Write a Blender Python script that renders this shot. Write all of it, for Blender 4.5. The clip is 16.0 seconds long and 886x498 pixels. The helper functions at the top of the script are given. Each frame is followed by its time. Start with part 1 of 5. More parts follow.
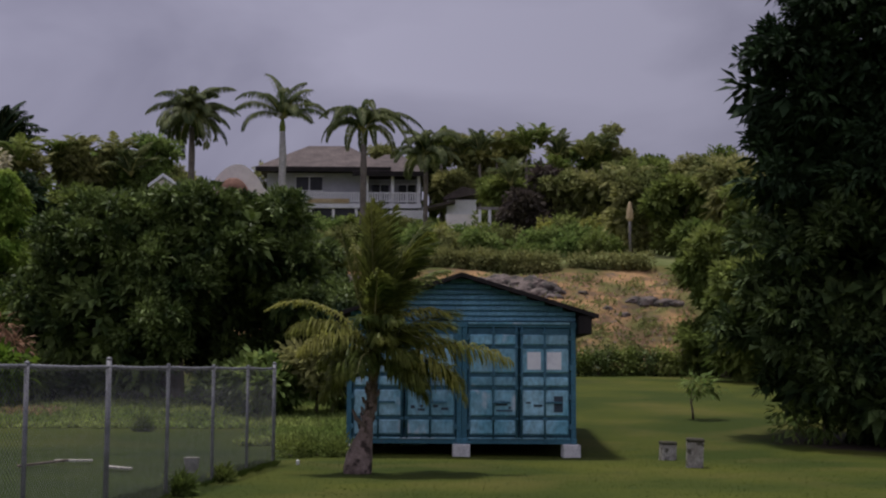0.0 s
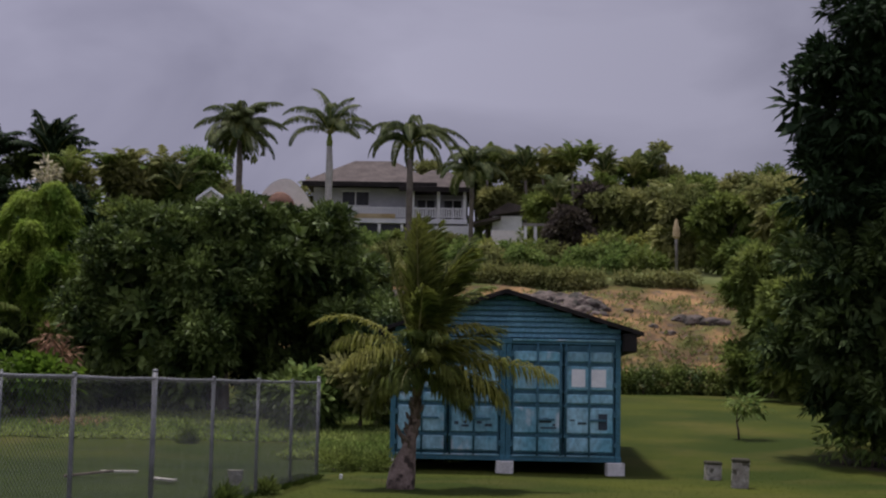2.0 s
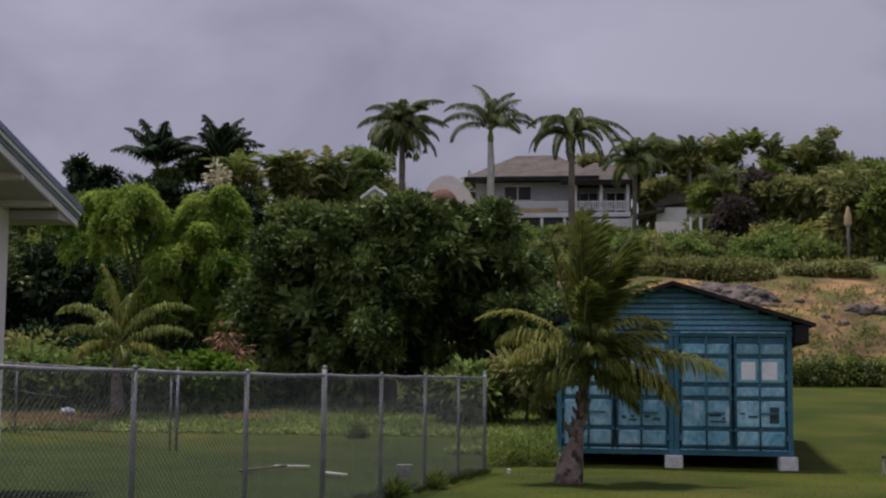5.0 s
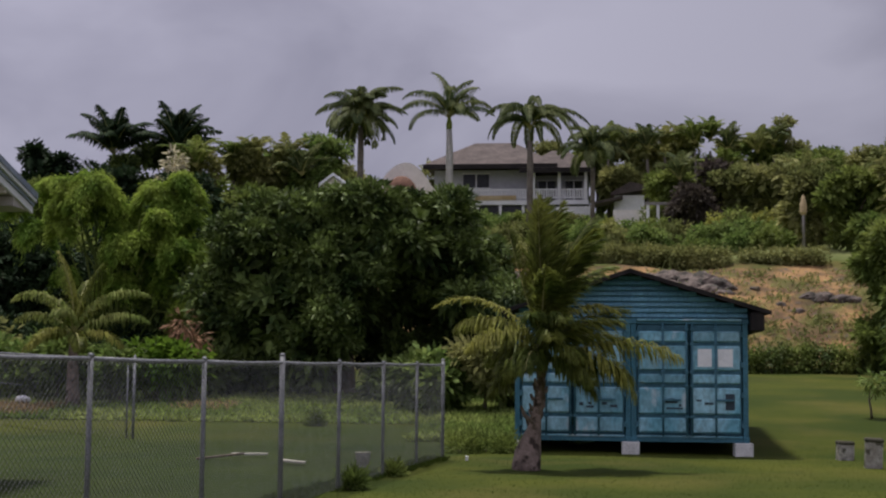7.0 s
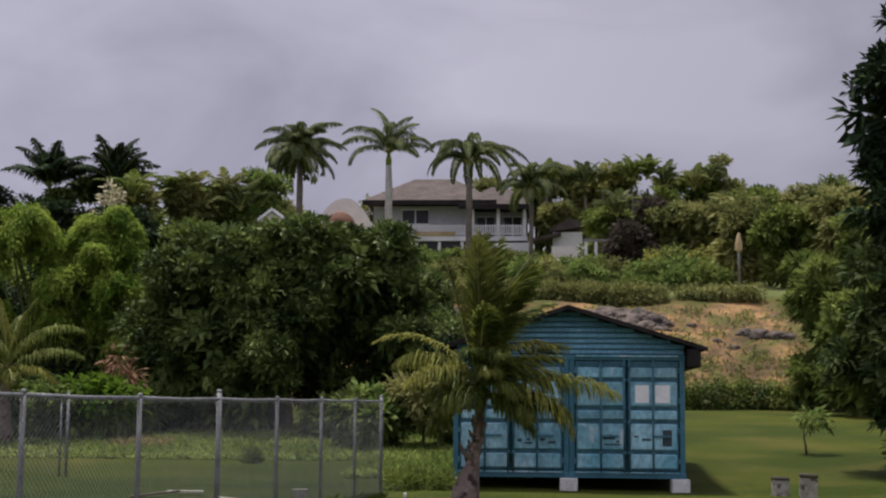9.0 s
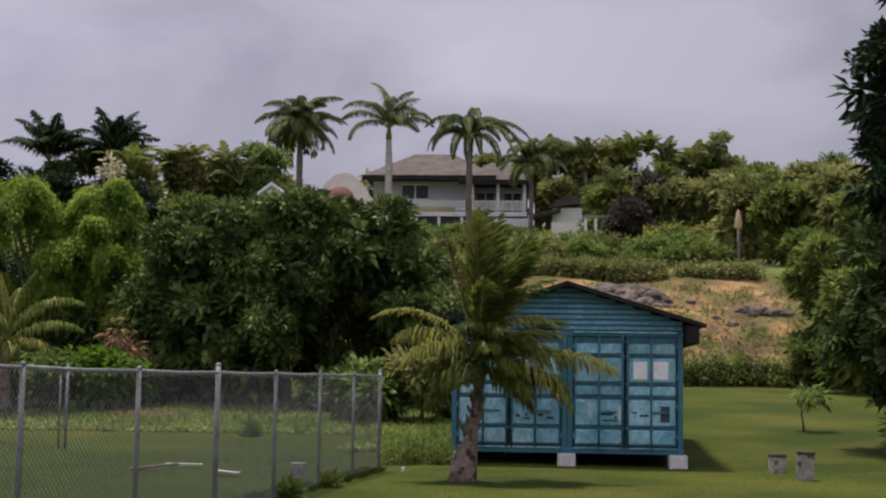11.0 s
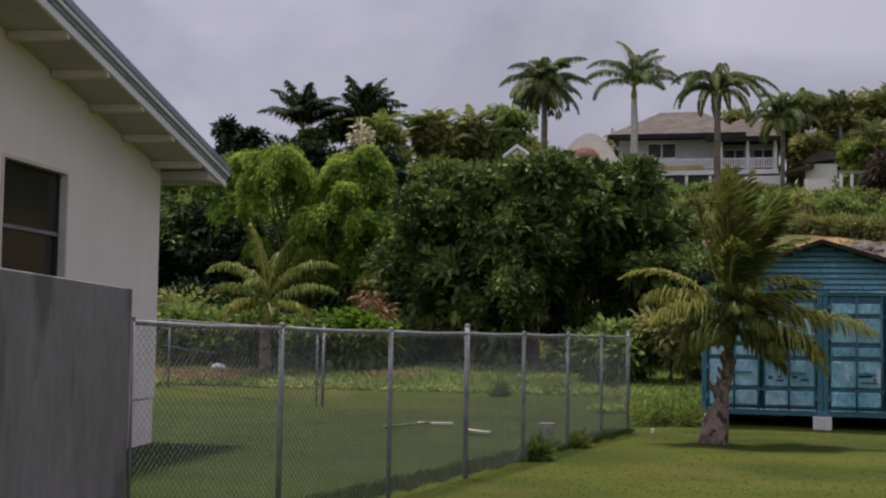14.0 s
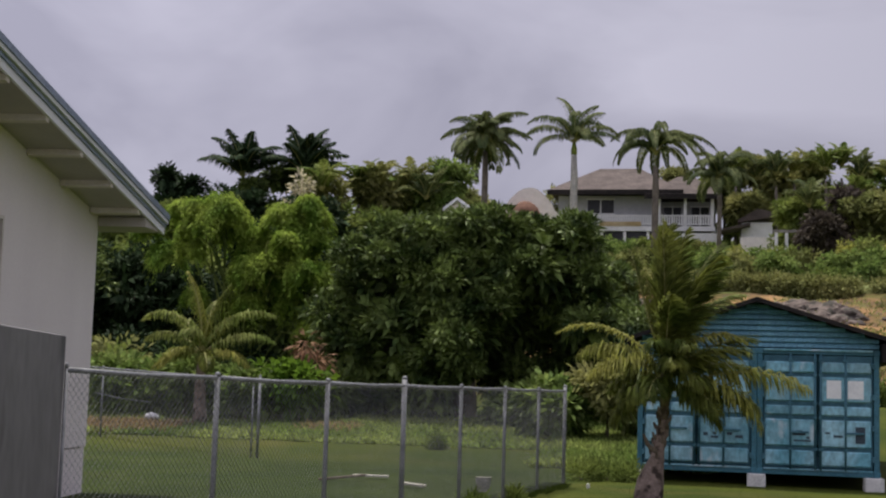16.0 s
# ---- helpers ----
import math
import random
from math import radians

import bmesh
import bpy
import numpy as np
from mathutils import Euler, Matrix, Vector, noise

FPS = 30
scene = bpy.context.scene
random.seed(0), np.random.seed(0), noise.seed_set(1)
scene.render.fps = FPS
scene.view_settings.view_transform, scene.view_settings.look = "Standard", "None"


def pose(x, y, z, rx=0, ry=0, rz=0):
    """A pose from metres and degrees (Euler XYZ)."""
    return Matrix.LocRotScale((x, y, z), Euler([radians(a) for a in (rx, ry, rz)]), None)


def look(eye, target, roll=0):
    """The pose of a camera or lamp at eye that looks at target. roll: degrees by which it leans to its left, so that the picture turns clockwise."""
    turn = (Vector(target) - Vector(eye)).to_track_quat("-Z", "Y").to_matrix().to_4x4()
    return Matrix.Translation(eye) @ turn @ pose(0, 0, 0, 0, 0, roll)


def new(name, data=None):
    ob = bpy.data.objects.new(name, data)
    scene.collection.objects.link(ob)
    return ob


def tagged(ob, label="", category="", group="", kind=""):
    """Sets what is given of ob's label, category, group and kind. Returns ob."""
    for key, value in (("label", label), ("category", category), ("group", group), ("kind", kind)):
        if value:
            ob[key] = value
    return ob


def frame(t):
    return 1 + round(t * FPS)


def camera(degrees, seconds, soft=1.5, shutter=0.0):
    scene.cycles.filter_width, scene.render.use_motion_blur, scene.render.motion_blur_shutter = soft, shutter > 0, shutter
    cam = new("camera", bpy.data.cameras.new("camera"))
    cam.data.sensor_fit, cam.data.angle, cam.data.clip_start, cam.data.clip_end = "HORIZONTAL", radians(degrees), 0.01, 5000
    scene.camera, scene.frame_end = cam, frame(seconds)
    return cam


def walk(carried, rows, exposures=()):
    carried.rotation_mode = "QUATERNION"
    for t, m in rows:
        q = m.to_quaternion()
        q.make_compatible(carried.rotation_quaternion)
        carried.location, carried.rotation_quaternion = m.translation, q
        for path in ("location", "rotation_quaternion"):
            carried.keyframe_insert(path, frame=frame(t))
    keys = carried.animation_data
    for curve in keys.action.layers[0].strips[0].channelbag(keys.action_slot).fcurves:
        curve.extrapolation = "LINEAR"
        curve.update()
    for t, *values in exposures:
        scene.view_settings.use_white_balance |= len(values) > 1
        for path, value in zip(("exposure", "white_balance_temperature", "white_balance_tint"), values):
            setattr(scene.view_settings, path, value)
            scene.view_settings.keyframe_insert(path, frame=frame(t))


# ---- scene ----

# ---------------------------------------------------------------- camera
cam = camera(36.0, 16.0, soft=2.2)
EYE = 1.75
# seconds, yaw to the left, pitch up, roll; the camera is held in one spot and panned by hand
PAN = [
    (0.0, 0.00, 5.19, 0.30), (0.5, 0.39, 5.86, 0.67), (1.0, 0.82, 5.50, 0.93), (1.5, 1.60, 5.99, 0.96),
    (2.0, 1.92, 5.83, 1.07), (2.5, 3.24, 5.56, 1.05), (3.0, 6.46, 5.79, 0.27), (3.5, 7.26, 5.44, 0.13),
    (3.7, 7.89, 5.61, 0.16), (6.0, 8.88, 5.23, 0.60), (6.5, 7.97, 4.97, 0.59), (7.0, 7.04, 5.00, 0.51),
    (7.5, 6.34, 5.10, 0.54), (8.0, 6.61, 5.07, 0.36), (8.5, 5.54, 5.26, 0.36), (9.0, 4.48, 6.53, 0.49),
    (9.2, 4.91, 5.63, 1.22), (11.3, 4.40, 5.49, 0.86), (11.5, 4.45, 5.68, 0.97), (12.0, 4.37, 5.40, 0.78),
    (12.5, 4.84, 5.65, 0.46), (12.7, 6.00, 5.55, 0.35), (12.9, 8.50, 5.45, 0.25), (13.0, 9.46, 5.40, 0.24), (13.2, 11.75, 5.45, 0.50),
    (13.4, 13.70, 5.35, 0.85), (13.5, 14.90, 5.30, 0.97), (13.6, 15.56, 5.36, 0.97), (13.7, 15.78, 5.36, 0.97), (13.8, 15.88, 5.18, 0.96),
    (13.9, 15.97, 4.98, 0.95), (14.0, 14.77, 3.70, 0.94), (14.1, 14.00, 2.97, 1.00), (14.2, 13.90, 2.42, 1.05), (14.3, 13.75, 1.92, 1.10),
    (14.5, 13.63, 2.09, 1.19), (15.0, 13.49, 3.35, 1.29), (15.5, 13.50, 5.80, 1.47), (16.0, 12.26, 5.94, 1.72),
]


def aim(yaw, pitch, roll):
    a, p = radians(yaw), radians(pitch)
    eye = Vector((0, 0, EYE))
    return look(eye, eye + Vector((-math.sin(a) * math.cos(p), math.cos(a) * math.cos(p), math.sin(p))), roll)


# stops, kelvin, tint
EXPOSURES = [(0.0, -0.5, 6150, 17), (3.0, -0.36, 6200, 15), (6.0, -0.28, 6300, 13), (9.0, -0.02, 6450, 11), (12.0, 0.12, 6550, 10), (13.5, 0.12, 6550, 10), (14.5, 0.03, 6550, 10), (16.0, 0.12, 6500, 10)]
walk(cam, [(t, aim(a, b, c)) for t, a, b, c in PAN], EXPOSURES)

# ---------------------------------------------------------------- sky and sun
SUN_FROM = Vector((-0.75, 0.8, 4.4)).normalized()


def make_world():
    w = bpy.data.worlds.new("overcast_sky")
    scene.world = w
    w.use_nodes = True
    nt = w.node_tree
    nt.nodes.clear()
    N, L = nt.nodes.new, nt.links.new
    sky = N("ShaderNodeTexSky")
    sky.sky_type = "NISHITA"
    sky.sun_disc = False
    sky.sun_elevation = math.asin(SUN_FROM.z)
    sky.sun_rotation = math.atan2(SUN_FROM.x, SUN_FROM.y)
    co = N("ShaderNodeTexCoord")
    mp = N("ShaderNodeMapping")
    mp.inputs["Scale"].default_value = (1.0, 1.0, 1.9)
    L(co.outputs["Generated"], mp.inputs["Vector"])
    n1 = N("ShaderNodeTexNoise")
    n1.inputs["Scale"].default_value = 3.4
    n1.inputs["Detail"].default_value = 5
    n1.inputs["Roughness"].default_value = 0.5
    n1.inputs["Distortion"].default_value = 0.5
    L(mp.outputs[0], n1.inputs["Vector"])
    ramp = N("ShaderNodeValToRGB")
    ramp.color_ramp.elements[0].position, ramp.color_ramp.elements[0].color = 0.36, (0.315, 0.305, 0.385, 1)
    ramp.color_ramp.elements[1].position, ramp.color_ramp.elements[1].color = 0.66, (0.515, 0.50, 0.60, 1)
    L(n1.outputs["Fac"], ramp.inputs[0])
    sep = N("ShaderNodeSeparateXYZ")
    L(co.outputs["Generated"], sep.inputs[0])
    up = N("ShaderNodeMapRange")
    up.inputs["From Min"].default_value, up.inputs["From Max"].default_value = 0.15, 0.9
    up.inputs["To Min"].default_value, up.inputs["To Max"].default_value = 1.0, 1.3
    L(sep.outputs["Z"], up.inputs["Value"])
    # thinner, brighter cloud away from the hill
    behind = N("ShaderNodeMapRange")
    behind.interpolation_type = "SMOOTHSTEP"
    behind.inputs["From Min"].default_value, behind.inputs["From Max"].default_value = 0.55, -0.8
    behind.inputs["To Min"].default_value, behind.inputs["To Max"].default_value = 1.0, 1.5
    L(sep.outputs["Y"], behind.inputs["Value"])
    both = N("ShaderNodeMath")
    both.operation = "MULTIPLY"
    L(up.outputs[0], both.inputs[0])
    L(behind.outputs[0], both.inputs[1])
    # the cloud cover thins towards the west
    west = N("ShaderNodeMapRange")
    west.interpolation_type = "SMOOTHSTEP"
    west.inputs["From Min"].default_value, west.inputs["From Max"].default_value = 0.30, -0.50
    west.inputs["To Min"].default_value, west.inputs["To Max"].default_value = 0.85, 1.20
    L(sep.outputs["X"], west.inputs["Value"])
    cover = N("ShaderNodeMath")
    cover.operation = "MULTIPLY"
    L(both.outputs[0], cover.inputs[0])
    L(west.outputs[0], cover.inputs[1])
    mul = N("ShaderNodeVectorMath")
    mul.operation = "SCALE"
    L(ramp.outputs[0], mul.inputs[0])
    L(cover.outputs[0], mul.inputs["Scale"])
    b1, b2 = N("ShaderNodeBackground"), N("ShaderNodeBackground")
    b1.inputs["Strength"].default_value = 0.06
    b2.inputs["Strength"].default_value = 1.0
    L(sky.outputs[0], b1.inputs[0])
    L(mul.outputs[0], b2.inputs[0])
    mix = N("ShaderNodeMixShader")
    mix.inputs[0].default_value = 0.93
    L(b1.outputs[0], mix.inputs[1])
    L(b2.outputs[0], mix.inputs[2])
    out = N("ShaderNodeOutputWorld")
    L(mix.outputs[0], out.inputs[0])


make_world()
sun = new("sun", bpy.data.lights.new("sun", "SUN"))
sun.data.energy, sun.data.angle, sun.data.color = 3.6, radians(6), (1.0, 0.95, 0.86)
sun.matrix_world = look(SUN_FROM * 100, (0, 0, 0))


# ---------------------------------------------------------------- materials
def material(name, a, b, scale=3.0, rough=0.8, bump=0.2, fine=40.0, metal=0.0, spot=None, spot_scale=1.2, spot_at=0.6, island=0.0, through_light=0.0, stretch=(1, 1, 1), spec=0.35, objvar=0.0, grain=1.0):
    """Two colours mixed by a coarse noise, darkened or lightened by a fine one; spot: a third colour in patches."""
    m = bpy.data.materials.new(name)
    m.use_nodes = True
    nt = m.node_tree
    N, L = nt.nodes.new, nt.links.new
    bs = nt.nodes["Principled BSDF"]
    co = N("ShaderNodeTexCoord")
    mp = N("ShaderNodeMapping")
    mp.inputs["Scale"].default_value = stretch
    geo = N("ShaderNodeNewGeometry")
    L(geo.outputs["Position"], mp.inputs["Vector"])

    def tex(s, detail=4):
        n = N("ShaderNodeTexNoise")
        n.inputs["Scale"].default_value, n.inputs["Detail"].default_value = s, detail
        L(mp.outputs[0], n.inputs["Vector"])
        return n

    def blend(f, c1, c2, kind="MIX"):
        x = N("ShaderNodeMix")
        x.data_type, x.blend_type = "RGBA", kind
        for sock, v in ((x.inputs[0], f), (x.inputs[6], c1), (x.inputs[7], c2)):
            if isinstance(v, (tuple, float, int)):
                sock.default_value = v if not isinstance(v, tuple) else (*v, 1)
            else:
                L(v, sock)
        return x.outputs[2]

    def ramp(sock, lo, hi):
        r = N("ShaderNodeMapRange")
        r.inputs["From Min"].default_value, r.inputs["From Max"].default_value = lo, hi
        L(sock, r.inputs["Value"])
        return r.outputs[0]

    big, small = tex(scale), tex(fine, 3)
    col = blend(ramp(big.outputs["Fac"], 0.35, 0.65), a, b)
    dark = blend(ramp(small.outputs["Fac"], 0.3, 0.7), (1 - 0.28 * grain,) * 3, (1 + 0.22 * grain,) * 3)
    col = blend(1.0, col, dark, "MULTIPLY")
    if spot:
        col = blend(ramp(tex(spot_scale, 5).outputs["Fac"], spot_at, spot_at + 0.09), col, spot)
    for amount, sock in ((island, geo.outputs["Random Per Island"]), (objvar, None)):
        if amount:
            if sock is None:
                sock = N("ShaderNodeObjectInfo").outputs["Random"]
            r = N("ShaderNodeMapRange")
            r.inputs["To Min"].default_value, r.inputs["To Max"].default_value = 1 - amount, 1 + amount
            L(sock, r.inputs["Value"])
            v = N("ShaderNodeVectorMath")
            v.operation = "SCALE"
            L(col, v.inputs[0])
            L(r.outputs[0], v.inputs["Scale"])
            col = v.outputs[0]
    L(col, bs.inputs["Base Color"])
    bs.inputs["Roughness"].default_value, bs.inputs["Metallic"].default_value = rough, metal
    bs.inputs["Specular IOR Level"].default_value = spec
    if bump:
        bp = N("ShaderNodeBump")
        bp.inputs["Strength"].default_value, bp.inputs["Distance"].default_value = bump, 0.02
        L(small.outputs["Fac"], bp.inputs["Height"])
        L(bp.outputs[0], bs.inputs["Normal"])
    if through_light:
        tr = N("ShaderNodeBsdfTranslucent")
        L(col, tr.inputs["Color"])
        mx = N("ShaderNodeMixShader")
        mx.inputs[0].default_value = through_light
        L(bs.outputs[0], mx.inputs[1])
        L(tr.outputs[0], mx.inputs[2])
        L(mx.outputs[0], nt.nodes["Material Output"].inputs[0])
    return m


def leaf(name, a, b, light=0.25, rough=0.5, scale=0.7, **kw):
    return material(name, a, b, scale=scale, rough=rough + 0.15, spec=0.1, bump=0, fine=9, island=0.45, through_light=light + 0.08, **kw)


# wide clump-sized tone range paints lit clumps and shaded hollows into the leaf colour
LEAF_MANGO = leaf("mango_leaf", (0.034, 0.060, 0.018), (0.195, 0.255, 0.072), 0.06, 0.28, 1.1)
# lighter leaf colour stands in for light on the low branches
LEAF_LOW_LIT = leaf("lit_low_branch_leaf", (0.026, 0.048, 0.017), (0.098, 0.135, 0.040), 0.08, 0.5, 1.0)
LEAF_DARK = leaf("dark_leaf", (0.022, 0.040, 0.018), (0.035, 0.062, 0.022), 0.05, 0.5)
LEAF_MID = leaf("mid_leaf", (0.10, 0.15, 0.034), (0.25, 0.295, 0.075), 0.28, 0.5, 0.35)
LEAF_OLIVE = leaf("olive_leaf", (0.16, 0.185, 0.06), (0.34, 0.335, 0.125), 0.3, 0.55, 0.35)
LEAF_BRIGHT = leaf("bright_leaf", (0.10, 0.19, 0.022), (0.18, 0.27, 0.036), 0.35, 0.5, 0.5)
LEAF_BAMBOO = leaf("bamboo_leaf", (0.14, 0.24, 0.03), (0.36, 0.45, 0.08), 0.38, 0.5, 0.9)
LEAF_SHRUB = leaf("shrub_leaf", (0.12, 0.19, 0.045), (0.22, 0.28, 0.08), 0.35, 0.5, 1.2)
LEAF_PURPLE = leaf("purple_leaf", (0.07, 0.055, 0.05), (0.10, 0.085, 0.06), 0.2, 0.5, 0.6)
LEAF_DRY = leaf("dry_leaf", (0.27, 0.16, 0.10), (0.36, 0.22, 0.14), 0.2, 0.8, 2.0)
LEAF_PALE = leaf("pale_bloom", (0.55, 0.50, 0.32), (0.65, 0.60, 0.45), 0.3, 0.6, 2.0)
FROND = leaf("palm_leaflet", (0.07, 0.10, 0.04), (0.20, 0.225, 0.09), 0.25, 0.42, 0.4)
FROND_COCO = leaf("coconut_leaflet", (0.078, 0.11, 0.023), (0.225, 0.24, 0.05), 0.4, 0.3, 1.1)
DRY_GRASS = leaf("dry_grass_blade", (0.34, 0.25, 0.13), (0.45, 0.33, 0.18), 0.3, 0.7, 1.0)
FROND_LIGHT = leaf("light_coconut_leaflet", (0.16, 0.22, 0.05), (0.30, 0.33, 0.10), 0.35, 0.4, 1.4)
FROND_YELLOW = leaf("yellowed_leaflet", (0.18, 0.21, 0.045), (0.36, 0.35, 0.085), 0.35, 0.45, 1.4)
RACHIS = material("frond_rib", (0.30, 0.30, 0.10), (0.40, 0.36, 0.14), 3, 0.5, 0.1)
BARK = material("brown_bark", (0.10, 0.075, 0.055), (0.19, 0.15, 0.115), 5, 0.9, 0.6, 30, stretch=(1, 1, 0.4))
BARK_PALM = material("coconut_bark", (0.16, 0.12, 0.10), (0.31, 0.235, 0.20), 6, 0.9, 0.6, 35, spot=(0.055, 0.04, 0.032), spot_scale=5, spot_at=0.54)
BARK_ROYAL = material("pale_palm_bark", (0.42, 0.40, 0.37), (0.55, 0.52, 0.48), 2, 0.8, 0.2, 12)
BARK_GREY = material("dark_palm_bark", (0.13, 0.11, 0.09), (0.2, 0.17, 0.14), 2, 0.9, 0.4, 12)
WEED = leaf("weed_blade", (0.18, 0.26, 0.06), (0.35, 0.41, 0.125), 0.4, 0.6, 0.5)
GRASS = leaf("grass_blade", (0.047, 0.08, 0.012), (0.072, 0.098, 0.018), 0.3, 0.6, 0.5)

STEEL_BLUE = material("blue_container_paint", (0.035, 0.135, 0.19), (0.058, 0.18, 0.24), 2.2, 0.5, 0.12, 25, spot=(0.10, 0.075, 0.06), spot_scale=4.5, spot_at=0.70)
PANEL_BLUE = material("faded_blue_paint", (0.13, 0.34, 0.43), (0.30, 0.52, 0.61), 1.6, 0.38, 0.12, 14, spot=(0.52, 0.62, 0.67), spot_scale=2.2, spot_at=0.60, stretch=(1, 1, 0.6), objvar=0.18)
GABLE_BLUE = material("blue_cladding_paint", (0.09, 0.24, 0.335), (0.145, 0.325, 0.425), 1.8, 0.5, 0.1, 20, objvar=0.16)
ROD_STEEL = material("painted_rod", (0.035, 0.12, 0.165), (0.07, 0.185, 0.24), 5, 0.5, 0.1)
GROOVE_BLUE = material("dark_groove_blue", (0.026, 0.092, 0.13), (0.052, 0.15, 0.20), 4, 0.6, 0.1)
ROOF_DARK = material("tarred_roof", (0.018, 0.016, 0.016), (0.035, 0.03, 0.028), 3, 0.85, 0.3, spec=0.15)
PAPER = material("white_paper", (0.80, 0.80, 0.81), (0.88, 0.88, 0.88), 8, 0.7, 0.0, grain=0.3)
INK = material("dark_marking", (0.03, 0.05, 0.07), (0.05, 0.07, 0.09), 8, 0.7, 0.0)
CONCRETE_PALE = material("pale_concrete", (0.62, 0.61, 0.58), (0.78, 0.77, 0.74), 6, 0.9, 0.5, 60, spot=(0.42, 0.39, 0.33), spot_scale=7, spot_at=0.62)
CONCRETE_OLD = material("weathered_concrete", (0.26, 0.24, 0.20), (0.42, 0.40, 0.35), 7, 0.95, 0.6, 50, spot=(0.09, 0.085, 0.06), spot_scale=5, spot_at=0.52)
MOSS = material("dark_moss_top", (0.045, 0.045, 0.03), (0.09, 0.08, 0.055), 8, 0.95, 0.5)
WALL_GREY = material("grey_cement_render", (0.175, 0.168, 0.177), (0.25, 0.24, 0.25), 0.8, 0.92, 0.3, 9, spot=(0.115, 0.11, 0.115), spot_scale=1.3, spot_at=0.55, stretch=(1, 1, 0.5), grain=0.35)
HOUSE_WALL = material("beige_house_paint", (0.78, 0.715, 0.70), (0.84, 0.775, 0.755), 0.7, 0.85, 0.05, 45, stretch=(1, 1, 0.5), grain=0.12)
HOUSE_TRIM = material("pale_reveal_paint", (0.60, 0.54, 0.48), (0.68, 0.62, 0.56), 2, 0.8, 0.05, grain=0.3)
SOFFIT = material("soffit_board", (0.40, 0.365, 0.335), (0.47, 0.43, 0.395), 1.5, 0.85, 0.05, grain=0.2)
FASCIA = material("white_fascia", (0.74, 0.74, 0.76), (0.82, 0.82, 0.84), 1.5, 0.5, 0.1, grain=0.3)
ROOF_SHEET = material("galvanised_roof_sheet", (0.20, 0.25, 0.33), (0.30, 0.35, 0.43), 2, 0.4, 0.1, 20, metal=0.2)
GALV = material("galvanised_steel", (0.17, 0.175, 0.185), (0.27, 0.272, 0.285), 6, 0.55, 0.1, 60, metal=0.3)
WIRE = material("fence_wire", (0.135, 0.138, 0.145), (0.185, 0.188, 0.195), 6, 0.6, 0.0, metal=0.3)
DARK_GLASS = material("dark_window_glass", (0.016, 0.016, 0.018), (0.026, 0.026, 0.028), 2, 0.15, 0.0, spec=0.28)
LOUVRE = material("smoky_louvre", (0.03, 0.028, 0.028), (0.05, 0.047, 0.045), 3, 0.3, 0.0)
# white render with the shade below the eaves put into its greyer colour
HILL_WALL = material("eave_shaded_white_render", (0.37, 0.37, 0.40), (0.46, 0.455, 0.48), 0.5, 0.85, 0.05, 3, grain=0.25)
WHITE_WALL = material("white_house_paint", (0.70, 0.70, 0.70), (0.80, 0.79, 0.78), 0.5, 0.8, 0.05, 3, grain=0.25)
CREAM_WALL = material("cream_house_paint", (0.86, 0.79, 0.73), (0.92, 0.86, 0.81), 0.5, 0.8, 0.05, 3, grain=0.25)
SHINGLE = material("brown_grey_shingle", (0.078, 0.062, 0.056), (0.125, 0.10, 0.09), 1.0, 0.9, 0.4, 8, objvar=0.15)
SHINGLE_RED = material("rust_brown_shingle", (0.16, 0.085, 0.06), (0.23, 0.12, 0.085), 1.5, 0.9, 0.4, 8)
STONE_WARM = material("ochre_stone", (0.40, 0.30, 0.15), (0.50, 0.40, 0.24), 1.2, 0.9, 0.4, 8)
CANVAS = material("tan_canvas", (0.45, 0.34, 0.17), (0.55, 0.43, 0.25), 2, 0.85, 0.2, 10)
POLE_MAT = material("grey_pole", (0.2, 0.18, 0.16), (0.28, 0.26, 0.23), 2, 0.7, 0.1)
ROCK = material("grey_limestone", (0.085, 0.070, 0.062), (0.20, 0.16, 0.135), 1.2, 0.95, 0.8, 6, spot=(0.06, 0.055, 0.045), spot_scale=1.8, spot_at=0.52)
WOOD = material("weathered_plank", (0.42, 0.39, 0.33), (0.56, 0.53, 0.47), 4, 0.9, 0.4, 40)


